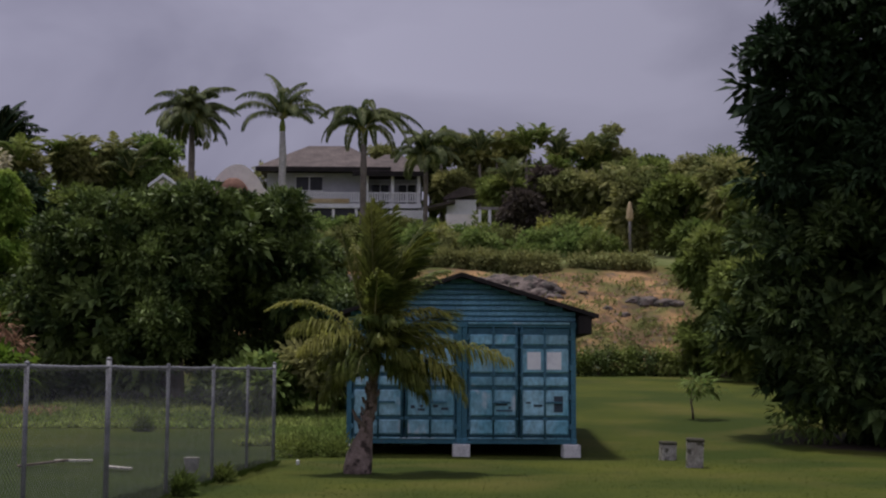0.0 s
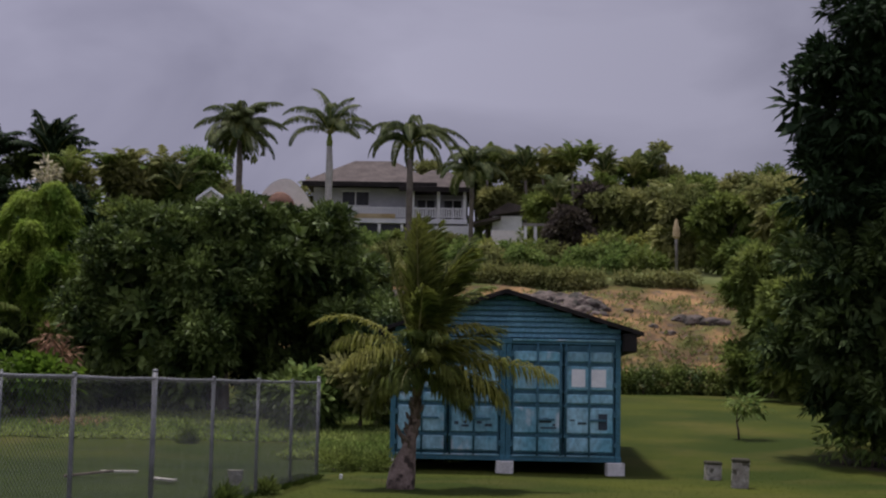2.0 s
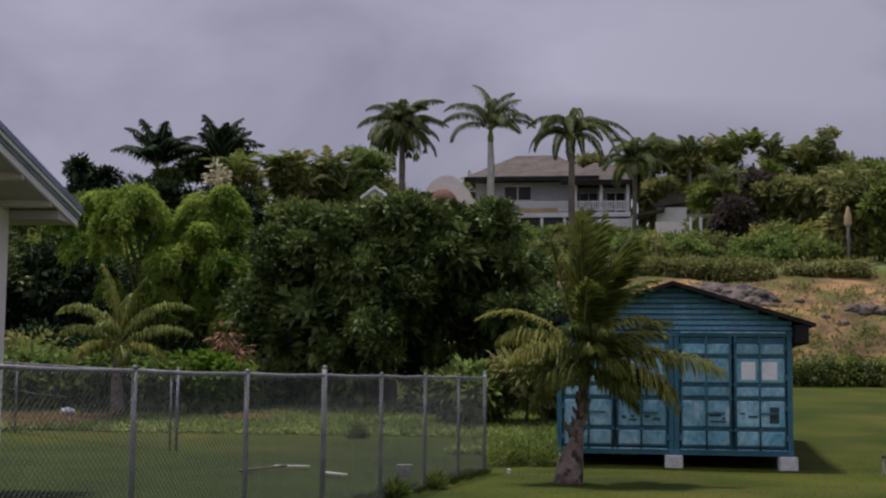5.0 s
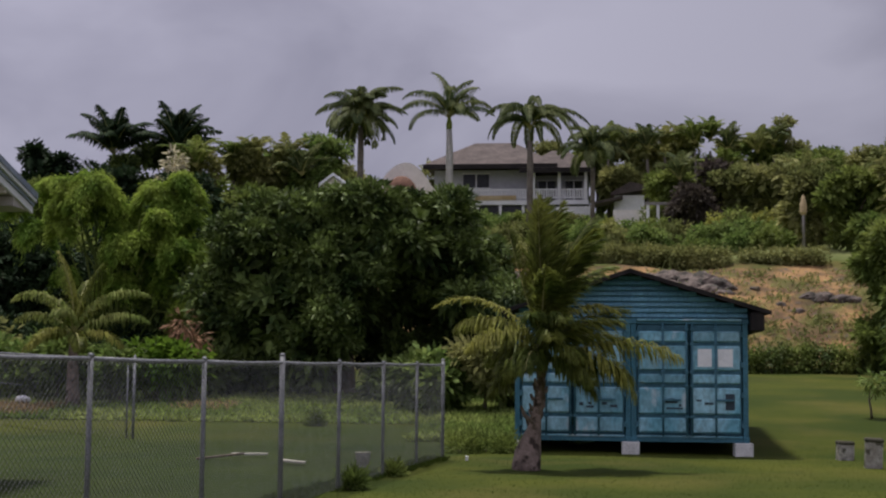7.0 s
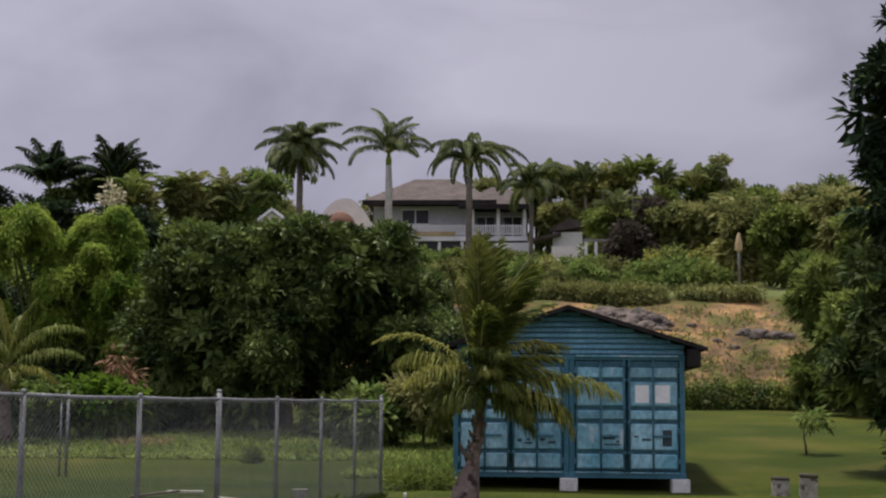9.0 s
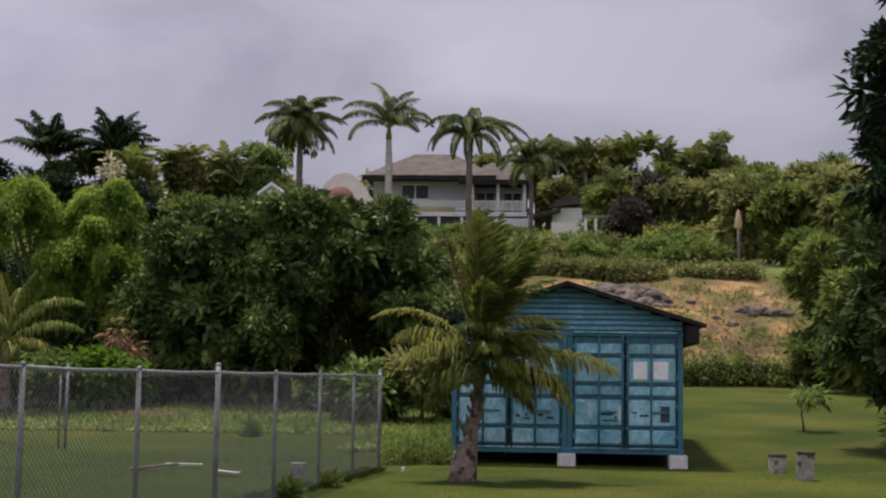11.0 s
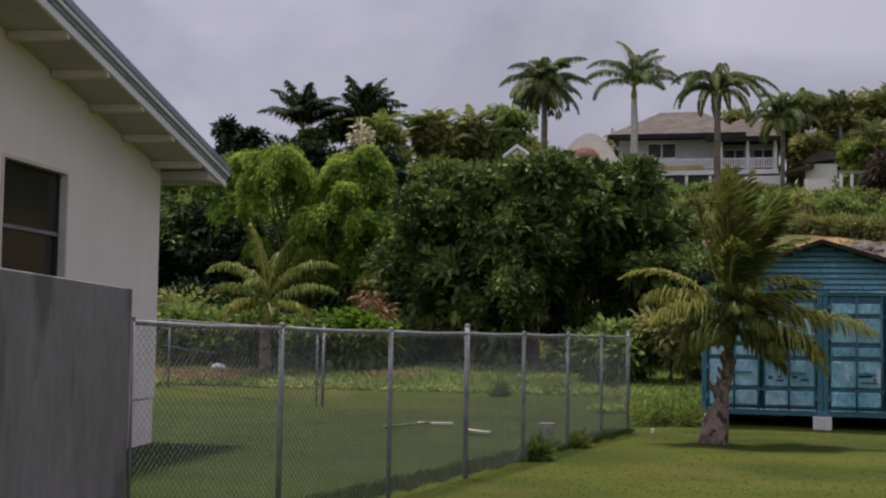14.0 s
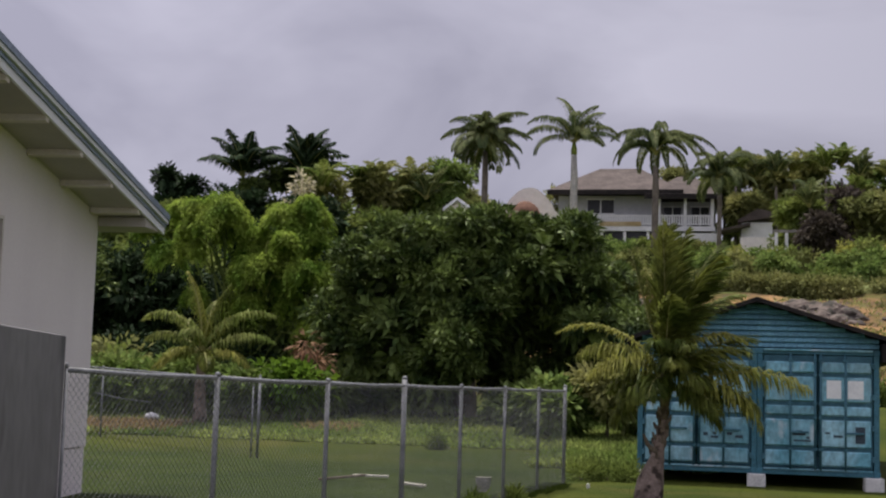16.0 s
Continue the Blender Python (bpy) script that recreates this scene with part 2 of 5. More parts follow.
def ground_material():
    """Lawn with dry patches and mown variation; bare brown earth with dry grass on the cut bank."""
    m = bpy.data.materials.new("lawn_and_bank")
    m.use_nodes = True
    nt = m.node_tree
    N, L = nt.nodes.new, nt.links.new
    bs = nt.nodes["Principled BSDF"]
    geo = N("ShaderNodeNewGeometry")
    sep = N("ShaderNodeSeparateXYZ")
    L(geo.outputs["Position"], sep.inputs[0])

    def tex(s, d=5):
        n = N("ShaderNodeTexNoise")
        n.inputs["Scale"].default_value, n.inputs["Detail"].default_value = s, d
        L(geo.outputs["Position"], n.inputs["Vector"])
        return n.outputs["Fac"]

    def rng(sock, lo, hi, a=0.0, b=1.0):
        r = N("ShaderNodeMapRange")
        for k, v in (("From Min", lo), ("From Max", hi), ("To Min", a), ("To Max", b)):
            r.inputs[k].default_value = v
        L(sock, r.inputs["Value"])
        return r.outputs[0]

    def calc(op, a, b):
        x = N("ShaderNodeMath")
        x.operation = op
        for sock, v in zip(x.inputs, (a, b)):
            if isinstance(v, (int, float)):
                sock.default_value = v
            else:
                L(v, sock)
        return x.outputs[0]

    def blend(f, c1, c2, kind="MIX"):
        x = N("ShaderNodeMix")
        x.data_type, x.blend_type = "RGBA", kind
        for sock, v in ((x.inputs[0], f), (x.inputs[6], c1), (x.inputs[7], c2)):
            if isinstance(v, tuple):
                sock.default_value = (*v, 1)
            elif isinstance(v, (int, float)):
                sock.default_value = v
            else:
                L(v, sock)
        return x.outputs[2]

    lawn = blend(rng(tex(0.22), 0.38, 0.62), (0.035, 0.053, 0.005), (0.075, 0.086, 0.009))
    lawn = blend(rng(tex(0.36, 3), 0.50, 0.68, 0, 0.42), lawn, (0.118, 0.101, 0.026))
    lawn = blend(rng(tex(2.3, 4), 0.58, 0.75, 0, 0.55), lawn, (0.032, 0.055, 0.010))
    grain = blend(rng(tex(34, 4), 0.3, 0.7), (0.78, 0.78, 0.78), (1.2, 1.2, 1.2))
    lawn = blend(1.0, lawn, grain, "MULTIPLY")
    earth = blend(rng(tex(0.35), 0.36, 0.62), (0.125, 0.080, 0.042), (0.35, 0.21, 0.095))
    earth = blend(rng(tex(0.42, 5), 0.48, 0.60, 0, 0.85), earth, (0.105, 0.115, 0.032))
    earth = blend(rng(tex(0.9, 5), 0.52, 0.62, 0, 0.7), earth, (0.075, 0.052, 0.035))
    earth = blend(rng(tex(2.1, 5), 0.58, 0.66, 0, 0.8), earth, (0.10, 0.085, 0.07))
    wob = rng(tex(0.3, 4), 0.2, 0.8, -3.0, 3.0)
    y, x = calc("ADD", sep.outputs["Y"], wob), calc("ADD", sep.outputs["X"], wob)
    bank = calc("MULTIPLY", calc("MULTIPLY", rng(y, 63.5, 65.5), rng(y, 80.5, 78.0)), rng(x, -14, -10))
    scrub = blend(rng(tex(0.6, 4), 0.35, 0.65), (0.10, 0.13, 0.04), (0.19, 0.20, 0.075))
    lawn = blend(rng(y, 79, 83), lawn, scrub)
    # shade of house and trees inside the fence, put into a darker grass colour
    edge = calc("ADD", calc("SUBTRACT", calc("MULTIPLY", sep.outputs["Y"], 0.125), sep.outputs["X"]), -6.45)
    yard = calc("MULTIPLY", rng(edge, -0.1, 0.35), rng(sep.outputs["Y"], 34.0, 30.0))
    lawn = blend(calc("MULTIPLY", yard, 0.8), lawn, blend(rng(tex(0.5, 4), 0.36, 0.64), (0.014, 0.029, 0.004), (0.031, 0.049, 0.007)))
    wob2 = rng(tex(0.8, 4), 0.2, 0.8, -1.2, 1.2)
    dx, dy = calc("ADD", sep.outputs["X"], calc("ADD", wob2, -11.5)), calc("ADD", sep.outputs["Y"], calc("ADD", wob2, -32.0))
    soil = rng(calc("ADD", calc("MULTIPLY", dx, dx), calc("MULTIPLY", calc("MULTIPLY", dy, dy), 2.0)), 14.0, 7.0)
    lawn = blend(soil, lawn, (0.05, 0.038, 0.028))
    col = blend(bank, lawn, earth)
    L(col, bs.inputs["Base Color"])
    bs.inputs["Roughness"].default_value = 0.95
    bs.inputs["Specular IOR Level"].default_value = 0.15
    bp = N("ShaderNodeBump")
    bp.inputs["Strength"].default_value, bp.inputs["Distance"].default_value = 0.5, 0.03
    L(tex(18, 5), bp.inputs["Height"])
    L(bp.outputs[0], bs.inputs["Normal"])
    return m


# ---------------------------------------------------------------- mesh helpers
def part(name, bm, mat, parent=None, label="", smooth=False):
    me = bpy.data.meshes.new(name)
    bm.to_mesh(me)
    bm.free()
    me.materials.append(mat)
    if smooth:
        me.shade_smooth()
    ob = new(name, me)
    ob.parent = parent
    return tagged(ob, label) if label else ob


def thing(name, label, category, group="", kind=""):
    return tagged(new(name), label, category, group, kind)


def box(bm, lo, hi, bevel=0.0, m=None):
    g = bmesh.ops.create_cube(bm, size=1)
    v = g["verts"]
    lo, hi = Vector(lo), Vector(hi)
    for p in v:
        p.co = Vector([lo[i] + (p.co[i] + 0.5) * (hi[i] - lo[i]) for i in range(3)])
    if bevel:
        e = {e for p in v for e in p.link_edges}
        r = bmesh.ops.bevel(bm, geom=list(e), offset=bevel, segments=1, affect="EDGES")
        v = list({p for f in r["faces"] for p in f.verts} | {p for p in v if p.is_valid})
    if m is not None:
        bmesh.ops.transform(bm, matrix=m, verts=[p for p in v if p.is_valid])
    return bm


def boxed(lo, hi, bevel=0.0, m=None):
    return box(bmesh.new(), lo, hi, bevel, m)


def tube(bm, pts, radii, sides=8):
    """A round bar of varying radius along points."""
    rings = []
    pts = [Vector(p) for p in pts]
    whole = (pts[-1] - pts[0]).normalized()
    ref = Vector((0, 1, 0)) if abs(whole.z) > 0.75 else Vector((0, 0, 1))
    for i, p in enumerate(pts):
        d = (pts[min(i + 1, len(pts) - 1)] - pts[max(i - 1, 0)]).normalized()
        s = d.cross(ref).normalized()
        u = s.cross(d)
        r = radii[i] if isinstance(radii, (list, tuple)) else radii
        rings.append([bm.verts.new(p + (s * math.cos(a) + u * math.sin(a)) * r) for a in (2 * math.pi * k / sides for k in range(sides))])
    for a, b in zip(rings, rings[1:]):
        for k in range(sides):
            bm.faces.new((a[k], a[(k + 1) % sides], b[(k + 1) % sides], b[k]))
    bm.faces.new(rings[0][::-1])
    bm.faces.new(rings[-1])
    return bm


def prism(bm, outline, direction):
    """A solid from a flat outline pushed along a vector."""
    d = Vector(direction)
    a = [bm.verts.new(Vector(p)) for p in outline]
    b = [bm.verts.new(Vector(p) + d) for p in outline]
    n = len(a)
    bm.faces.new(a)
    bm.faces.new(b[::-1])
    for k in range(n):
        bm.faces.new((a[k], b[k], b[(k + 1) % n], a[(k + 1) % n]))
    bmesh.ops.recalc_face_normals(bm, faces=bm.faces)
    return bm


def quads_mesh(name, V):
    """A mesh of loose quads from an array (n, 4, 3)."""
    n = len(V)
    me = bpy.data.meshes.new(name)
    me.vertices.add(4 * n)
    me.vertices.foreach_set("co", np.ascontiguousarray(V, dtype=np.float32).ravel())
    me.loops.add(4 * n)
    me.loops.foreach_set("vertex_index", np.arange(4 * n, dtype=np.int32))
    me.polygons.add(n)
    me.polygons.foreach_set("loop_start", np.arange(0, 4 * n, 4, dtype=np.int32))
    me.update(calc_edges=True)
    return me


def unit(v):
    return v / np.maximum(np.linalg.norm(v, axis=-1, keepdims=True), 1e-9)


def leaf_quads(base, way, length, width, rng, face=None):
    """Diamond leaves from base along way."""
    n = len(base)
    side = unit(np.cross(way, rng.normal(size=(n, 3)) if face is None else face + 0.38 * rng.normal(size=(n, 3))))
    L = (length * rng.uniform(0.7, 1.25, n))[:, None]
    W = (width * rng.uniform(0.7, 1.2, n))[:, None] / 2
    lift = np.array([0, 0, 1.0]) * (0.06 * L)
    mid = base + way * L * 0.45 + lift
    return np.stack([base, mid + side * W, base + way * L - lift, mid - side * W], 1)


def crown_quads(lobes, clumps, per, size, width, rng, spread=0.30, droop=0.35, core=0.35, billow=0.0):
    """Leaves in clumps over the shell of several ellipsoids, with a sparser inner layer."""
    out = []
    if billow:
        # break every lobe into smaller billows over its shell
        small = []
        for x, y, z, a, b, c in lobes:
            m = max(5, int(1.9 * (a * b + b * c + a * c) / (3 * billow * billow)))
            d = unit(rng.normal(size=(m, 3)))
            d[:, 2] = np.where(d[:, 2] < -0.5, -d[:, 2], d[:, 2])
            for q, s in zip(d, rng.uniform(0.65, 1.25, m) * billow):
                f = rng.uniform(0.60, 1.02)
                small.append((x + q[0] * a * f, y + q[1] * b * f, z + q[2] * c * f, s, s, s * 0.8))
        lobes = small
    total = sum((a * b + b * c + a * c) for _, _, _, a, b, c in lobes)
    for x, y, z, a, b, c in lobes:
        k = max(3, int(clumps * (a * b + b * c + a * c) / total))
        d = unit(rng.normal(size=(k, 3)))
        if billow:
            d[:, 2] = np.where(d[:, 2] < -0.2, -d[:, 2], d[:, 2])
        r = rng.uniform(0.72, 1.08, k)
        inner = rng.uniform(size=k) < core
        r[inner] = rng.uniform(0.35, 0.75, inner.sum())
        p = np.array([x, y, z]) + d * r[:, None] * np.array([a, b, c])
        cc = np.repeat(p, per, 0)
        dd = np.repeat(d, per, 0)
        n = len(cc)
        off = unit(rng.normal(size=(n, 3)))
        base = cc + off * (spread * rng.uniform(0.1, 1, n))[:, None]
        way = unit(off * 0.9 + dd * 0.7 + np.array([0, 0, -droop]) + rng.normal(size=(n, 3)) * 0.25)
        out.append(leaf_quads(base, way, size, width, rng, unit(dd * 0.75 + off * 0.45 + np.array([0, 0, 0.75]))))
    return np.concatenate(out)


def ground_z(x, y):
    ys = [-3000, 29, 31.5, 42, 63, 66, 72, 78, 84, 95, 110, 118, 126, 150, 250, 600, 4000]
    zs = [0, 0, 0.10, 0.85, 1.64, 2.5, 5.7, 7.4, 8.6, 10.4, 12.9, 14.4, 15.4, 19, 27, 30, 30]
    z = float(np.interp(y, ys, zs))
    if 62 < y < 300:
        f = min(1.0, (y - 62) / 6)
        z += f * 0.55 * noise.noise(Vector((x * 0.16, y * 0.16, 3.1))) + f * 0.25 * noise.noise(Vector((x * 0.5, y * 0.5, 7.7)))
    elif y > 8:
        z += 0.03 * noise.noise(Vector((x * 0.3, y * 0.3, 1.0)))
    return z


def broadleaf(name, label, x, y, lobes, mat, clumps, per, size, width, seed, trunk_r=0.2, bark=BARK, spread=0.3, droop=0.35, core=0.35, limbs=6, group="", kind="tree", billow=0.0):
    """A tree or bush: lobes are (dx, dy, z above ground, rx, ry, rz)."""
    rng = np.random.default_rng(seed)
    z0 = ground_z(x, y)
    t = thing(name, label, kind, group)
    t.location = (x, y, z0)
    bm = bmesh.new()
    top = max(l[2] for l in lobes)
    h = top * 0.55
    lean = rng.uniform(-0.15, 0.15, 2)
    tube(bm, [(0, 0, -0.2), (lean[0] * 0.3, lean[1] * 0.3, h * 0.4), (lean[0], lean[1], h)], [trunk_r * 1.4, trunk_r, trunk_r * 0.75], 9)
    for dx, dy, z, a, b, c in lobes[:limbs]:
        q = Vector((lean[0], lean[1], h * 0.8))
        e = Vector((dx, dy, z))
        tube(bm, [q, q.lerp(e, 0.5) + Vector((0, 0, 0.15)), e], [trunk_r * 0.55, trunk_r * 0.35, trunk_r * 0.12], 6)
    part("trunk", bm, bark, t, smooth=True)
    q = crown_quads(lobes, clumps, per, size, width, rng, spread, droop, core, billow)
    if billow:
        inside = [(a, b, c, d * 0.66, e * 0.66, f * 0.66) for a, b, c, d, e, f in lobes]
        q = np.concatenate([q, crown_quads(inside, clumps // 4, 8, size * 2.0, width * 2.6, rng, spread, droop, 0.0)])
    me = quads_mesh("crown", q)
    me.materials.append(mat)
    c = new("crown", me)
    c.parent = t
    return t


def frond_arrays(length, azimuth, elev0, elev1, leaflets, leaf_len, width, rng, sag=0.5, sweep=(0, 0, 0), vee=0.5, steps=26, forward=0.45, messy=0.07, wind=None, curl=1.4):
    """One pinnate frond from the origin: its rib's points and its leaflets' quads. elev0 and elev1: the rib's slope at base and tip, degrees."""
    a = math.radians(azimuth)
    h = np.array([math.cos(a), math.sin(a), 0])
    p, pts, tans = np.zeros(3), [], []
    sw = np.array(sweep, float)
    wd = sw if wind is None else np.array(wind, float)
    for i in range(steps + 1):
        u = i / steps
        e = math.radians(elev0 + (elev1 - elev0) * u ** curl)
        tng = unit(h * math.cos(e) + np.array([0, 0, math.sin(e)]) + sw * u)
        pts.append(p.copy())
        tans.append(tng)
        p = p + tng * length / steps
    pts, tans = np.array(pts), np.array(tans)
    out = []
    for s in (-1, 1):
        u = np.linspace(0.16, 0.99, leaflets) + rng.uniform(-0.006, 0.006, leaflets)
        k = np.clip(u * steps, 0, steps - 1e-3)
        i = k.astype(int)
        fr = (k - i)[:, None]
        base = pts[i] * (1 - fr) + pts[i + 1] * fr
        tg = tans[i]
        side = unit(np.cross(tg, np.array([0, 0, 1.0]) + 1e-4 * rng.normal(size=3))) * s
        upn = np.cross(side * s, tg)
        L = leaf_len * (np.sin(np.pi * np.clip(u * 0.92 + 0.06, 0, 1)) ** 0.55) * rng.uniform(0.85, 1.12, leaflets)
        way = unit(side + tg * (forward + 0.5 * u)[:, None] + upn * vee + wd * 0.5 + rng.normal(size=(leaflets, 3)) * messy)
        way2 = unit(way + np.array([0, 0, -1.0]) * sag * rng.uniform(0.6, 1.3, leaflets)[:, None] + wd * 0.6)
        way3 = unit(way2 + np.array([0, 0, -1.0]) * sag * 0.9)
        w = unit(np.cross(way, upn) + 1e-6) * (width / 2)
        q0, q1 = base, base + way * (L * 0.4)[:, None]
        q2 = q1 + way2 * (L * 0.35)[:, None]
        q3 = q2 + way3 * (L * 0.25)[:, None]
        out += [np.stack([q0 - w * 0.4, q0 + w * 0.4, q1 + w, q1 - w], 1), np.stack([q1 - w, q1 + w, q2 + w * 0.8, q2 - w * 0.8], 1), np.stack([q2 - w * 0.8, q2 + w * 0.8, q3 + w * 0.1, q3 - w * 0.1], 1)]
    return pts, np.concatenate(out)


def add_frond(parent, at, mat, rib_r, rng, **kw):
    pts, q = frond_arrays(rng=rng, **kw)
    me = quads_mesh("frond", q)
    me.materials.append(mat)
    f = new("frond", me)
    f.parent = parent
    f.location = at
    bm = tube(bmesh.new(), [Vector(p) for p in pts[::2]], [rib_r * (1 - 0.85 * i / (len(pts[::2]) - 1)) for i in range(len(pts[::2]))], 5)
    part("rib", bm, RACHIS, f, smooth=True)
    return f


# ---------------------------------------------------------------- ground
def make_ground():
    xs = np.concatenate([[-3000, -1200, -500, -250, -140, -90], np.arange(-60, 60.1, 1.0), [90, 140, 250, 500, 1200, 3000]])
    ys = np.concatenate([[-3000, -1200, -400, -150, -60, -20], np.arange(0, 140.1, 1.0), np.arange(145, 260, 10), [300, 400, 600, 1200, 4000]])
    bm = bmesh.new()
    rows = [[bm.verts.new((x, y, ground_z(x, y))) for x in xs] for y in ys]
    for a, b in zip(rows, rows[1:]):
        for k in range(len(xs) - 1):
            bm.faces.new((a[k], a[k + 1], b[k + 1], b[k]))
    g = part("ground", bm, ground_material(), smooth=True)
    tagged(g, "mown green lawn with dry patches rising to a brown earth bank", "ground", kind="structure")


make_ground()


# ---------------------------------------------------------------- the two blue containers under one roof
FRONT, BASE, TOPZ = 29.0, 0.26, 2.83
C_X = (-2.02, 0.415, 2.83)


def container_door(parent, x0, x1, marks):
    # door backing, a darker blue than the panels, seen as lines between them
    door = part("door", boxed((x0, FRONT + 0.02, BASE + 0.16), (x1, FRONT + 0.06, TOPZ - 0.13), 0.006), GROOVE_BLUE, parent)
    lo, hi = BASE + 0.18, TOPZ - 0.15
    H, mid = hi - lo, (x0 + x1) / 2
    for f0, f1 in ((0.008, 0.145), (0.18, 0.425), (0.462, 0.55), (0.587, 0.815), (0.85, 0.95)):
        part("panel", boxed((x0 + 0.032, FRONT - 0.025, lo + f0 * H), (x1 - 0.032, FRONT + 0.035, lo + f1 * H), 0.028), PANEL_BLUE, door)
    for x in (mid, x1 - 0.045 if x0 < (C_X[0] + C_X[1]) / 2 - 0.9 or 0.4 < x0 < 1.2 else x0 + 0.045):
        part("lock_rod", tube(bmesh.new(), [(x, FRONT - 0.05, lo - 0.06), (x, FRONT - 0.05, hi + 0.06)], 0.02, 8), ROD_STEEL, door, smooth=True)
        for f in (0.155, 0.44, 0.57, 0.83, 0.965):
            part("rod_bracket", boxed((x - 0.045, FRONT - 0.07, lo + f * H - 0.03), (x + 0.045, FRONT - 0.01, lo + f * H + 0.03), 0.006), ROD_STEEL, door)
    part("handle", boxed((mid - 0.02, FRONT - 0.085, lo + 0.30 * H), (mid + 0.36, FRONT - 0.06, lo + 0.30 * H + 0.045), 0.006), ROD_STEEL, door)
    for mx0, mx1, f0, f1, kind in marks:
        a, b = x0 + mx0 * (x1 - x0), x0 + mx1 * (x1 - x0)
        part({"paper": "paper_notice", "ink": "marking"}[kind], boxed((a, FRONT - 0.032, lo + f0 * H), (b, FRONT - 0.029, lo + f1 * H)), PAPER if kind == "paper" else INK, door)
    for f in (0.08, 0.36, 0.64, 0.92):
        xx = x0 - 0.03 if x0 - C_X[0] < 0.3 or 0 < x0 - C_X[1] < 0.3 else x1 - 0.03
        part("hinge", boxed((xx, FRONT - 0.035, lo + f * H - 0.06), (xx + 0.06, FRONT + 0.03, lo + f * H + 0.06), 0.008), ROD_STEEL, door)
    return door


def container(xa, xb, marks_a, marks_b, label):
    t = thing("shipping_container", label, "shipping container", "containers under one roof")
    LEN = 6.06
    for x in (xa, xb - 0.11):
        part("corner_post", boxed((x, FRONT - 0.01, BASE), (x + 0.11, FRONT + 0.14, TOPZ), 0.01), STEEL_BLUE, t)
        part("corner_post", boxed((x, FRONT + LEN - 0.14, BASE), (x + 0.11, FRONT + LEN, TOPZ), 0.01), STEEL_BLUE, t)
        for z in (BASE - 0.004, TOPZ - 0.115):
            part("corner_casting", boxed((x - 0.006, FRONT - 0.03, z), (x + 0.125, FRONT + 0.15, z + 0.12), 0.012), STEEL_BLUE, t)
    part("door_sill", boxed((xa + 0.11, FRONT, BASE), (xb - 0.11, FRONT + 0.13, BASE + 0.14), 0.01), STEEL_BLUE, t)
    part("door_header", boxed((xa + 0.11, FRONT, TOPZ - 0.115), (xb - 0.11, FRONT + 0.13, TOPZ), 0.01), STEEL_BLUE, t)
    for x, s in ((xa + 0.02, 1), (xb - 0.02, -1)):
        bm = bmesh.new()
        n = 40
        pts = []
        for k in range(n + 1):
            y = FRONT + 0.14 + (LEN - 0.28) * k / n
            pts.append((x + s * (0.035 if k % 4 in (1, 2) else 0.0), y))
        lo = [bm.verts.new((px, py, BASE + 0.1)) for px, py in pts]
        hi = [bm.verts.new((px, py, TOPZ - 0.06)) for px, py in pts]
        for k in range(n):
            bm.faces.new((lo[k], lo[k + 1], hi[k + 1], hi[k]))
        part("side_wall", bm, STEEL_BLUE, t)
        part("bottom_rail", boxed((min(x, x + s * 0.06), FRONT + 0.14, BASE), (max(x, x + s * 0.06), FRONT + LEN - 0.14, BASE + 0.12)), STEEL_BLUE, t)
    part("floor_deck", boxed((xa + 0.08, FRONT + 0.13, BASE + 0.06), (xb - 0.08, FRONT + LEN - 0.1, BASE + 0.16)), ROD_STEEL, t)
    part("end_wall", boxed((xa + 0.11, FRONT + LEN - 0.06, BASE), (xb - 0.11, FRONT + LEN - 0.02, TOPZ)), STEEL_BLUE, t)
    part("top_sheet", boxed((xa + 0.02, FRONT + 0.13, TOPZ - 0.05), (xb - 0.02, FRONT + LEN - 0.02, TOPZ - 0.01)), STEEL_BLUE, t)
    part("header_lip", boxed((xa + 0.13, FRONT - 0.05, TOPZ - 0.045), (xb - 0.13, FRONT - 0.004, TOPZ - 0.005), 0.008), PANEL_BLUE, t)
    part("sill_lip", boxed((xa + 0.13, FRONT - 0.03, BASE + 0.10), (xb - 0.13, FRONT - 0.004, BASE + 0.135), 0.008), PANEL_BLUE, t)
    mid = (xa + xb) / 2
    container_door(t, xa + 0.13, mid - 0.012, marks_a)
    container_door(t, mid + 0.012, xb - 0.13, marks_b)
    return t


PAPERS = [(0.15, 0.42, 0.62, 0.785, "paper"), (0.54, 0.83, 0.62, 0.785, "paper"), (0.68, 0.86, 0.22, 0.37, "ink"), (0.12, 0.22, 0.30, 0.315, "ink"), (0.28, 0.45, 0.27, 0.29, "ink")]
SCRAWL_A = [(0.12, 0.20, 0.25, 0.28, "ink"), (0.26, 0.40, 0.23, 0.25, "ink"), (0.56, 0.66, 0.26, 0.285, "ink"), (0.72, 0.86, 0.235, 0.26, "ink"), (0.30, 0.36, 0.26, 0.285, "ink")]
SCRAWL_B = [(0.54, 0.78, 0.28, 0.30, "ink"), (0.56, 0.88, 0.225, 0.24, "ink"), (0.60, 0.72, 0.31, 0.325, "ink"), (0.80, 0.86, 0.25, 0.27, "ink")]
container(C_X[0], C_X[1] - 0.004, [], SCRAWL_A, "faded blue steel shipping container with dark scrawls on its doors")
container(C_X[1] + 0.004, C_X[2], SCRAWL_B, PAPERS, "faded blue steel shipping container with two white notices on a door")


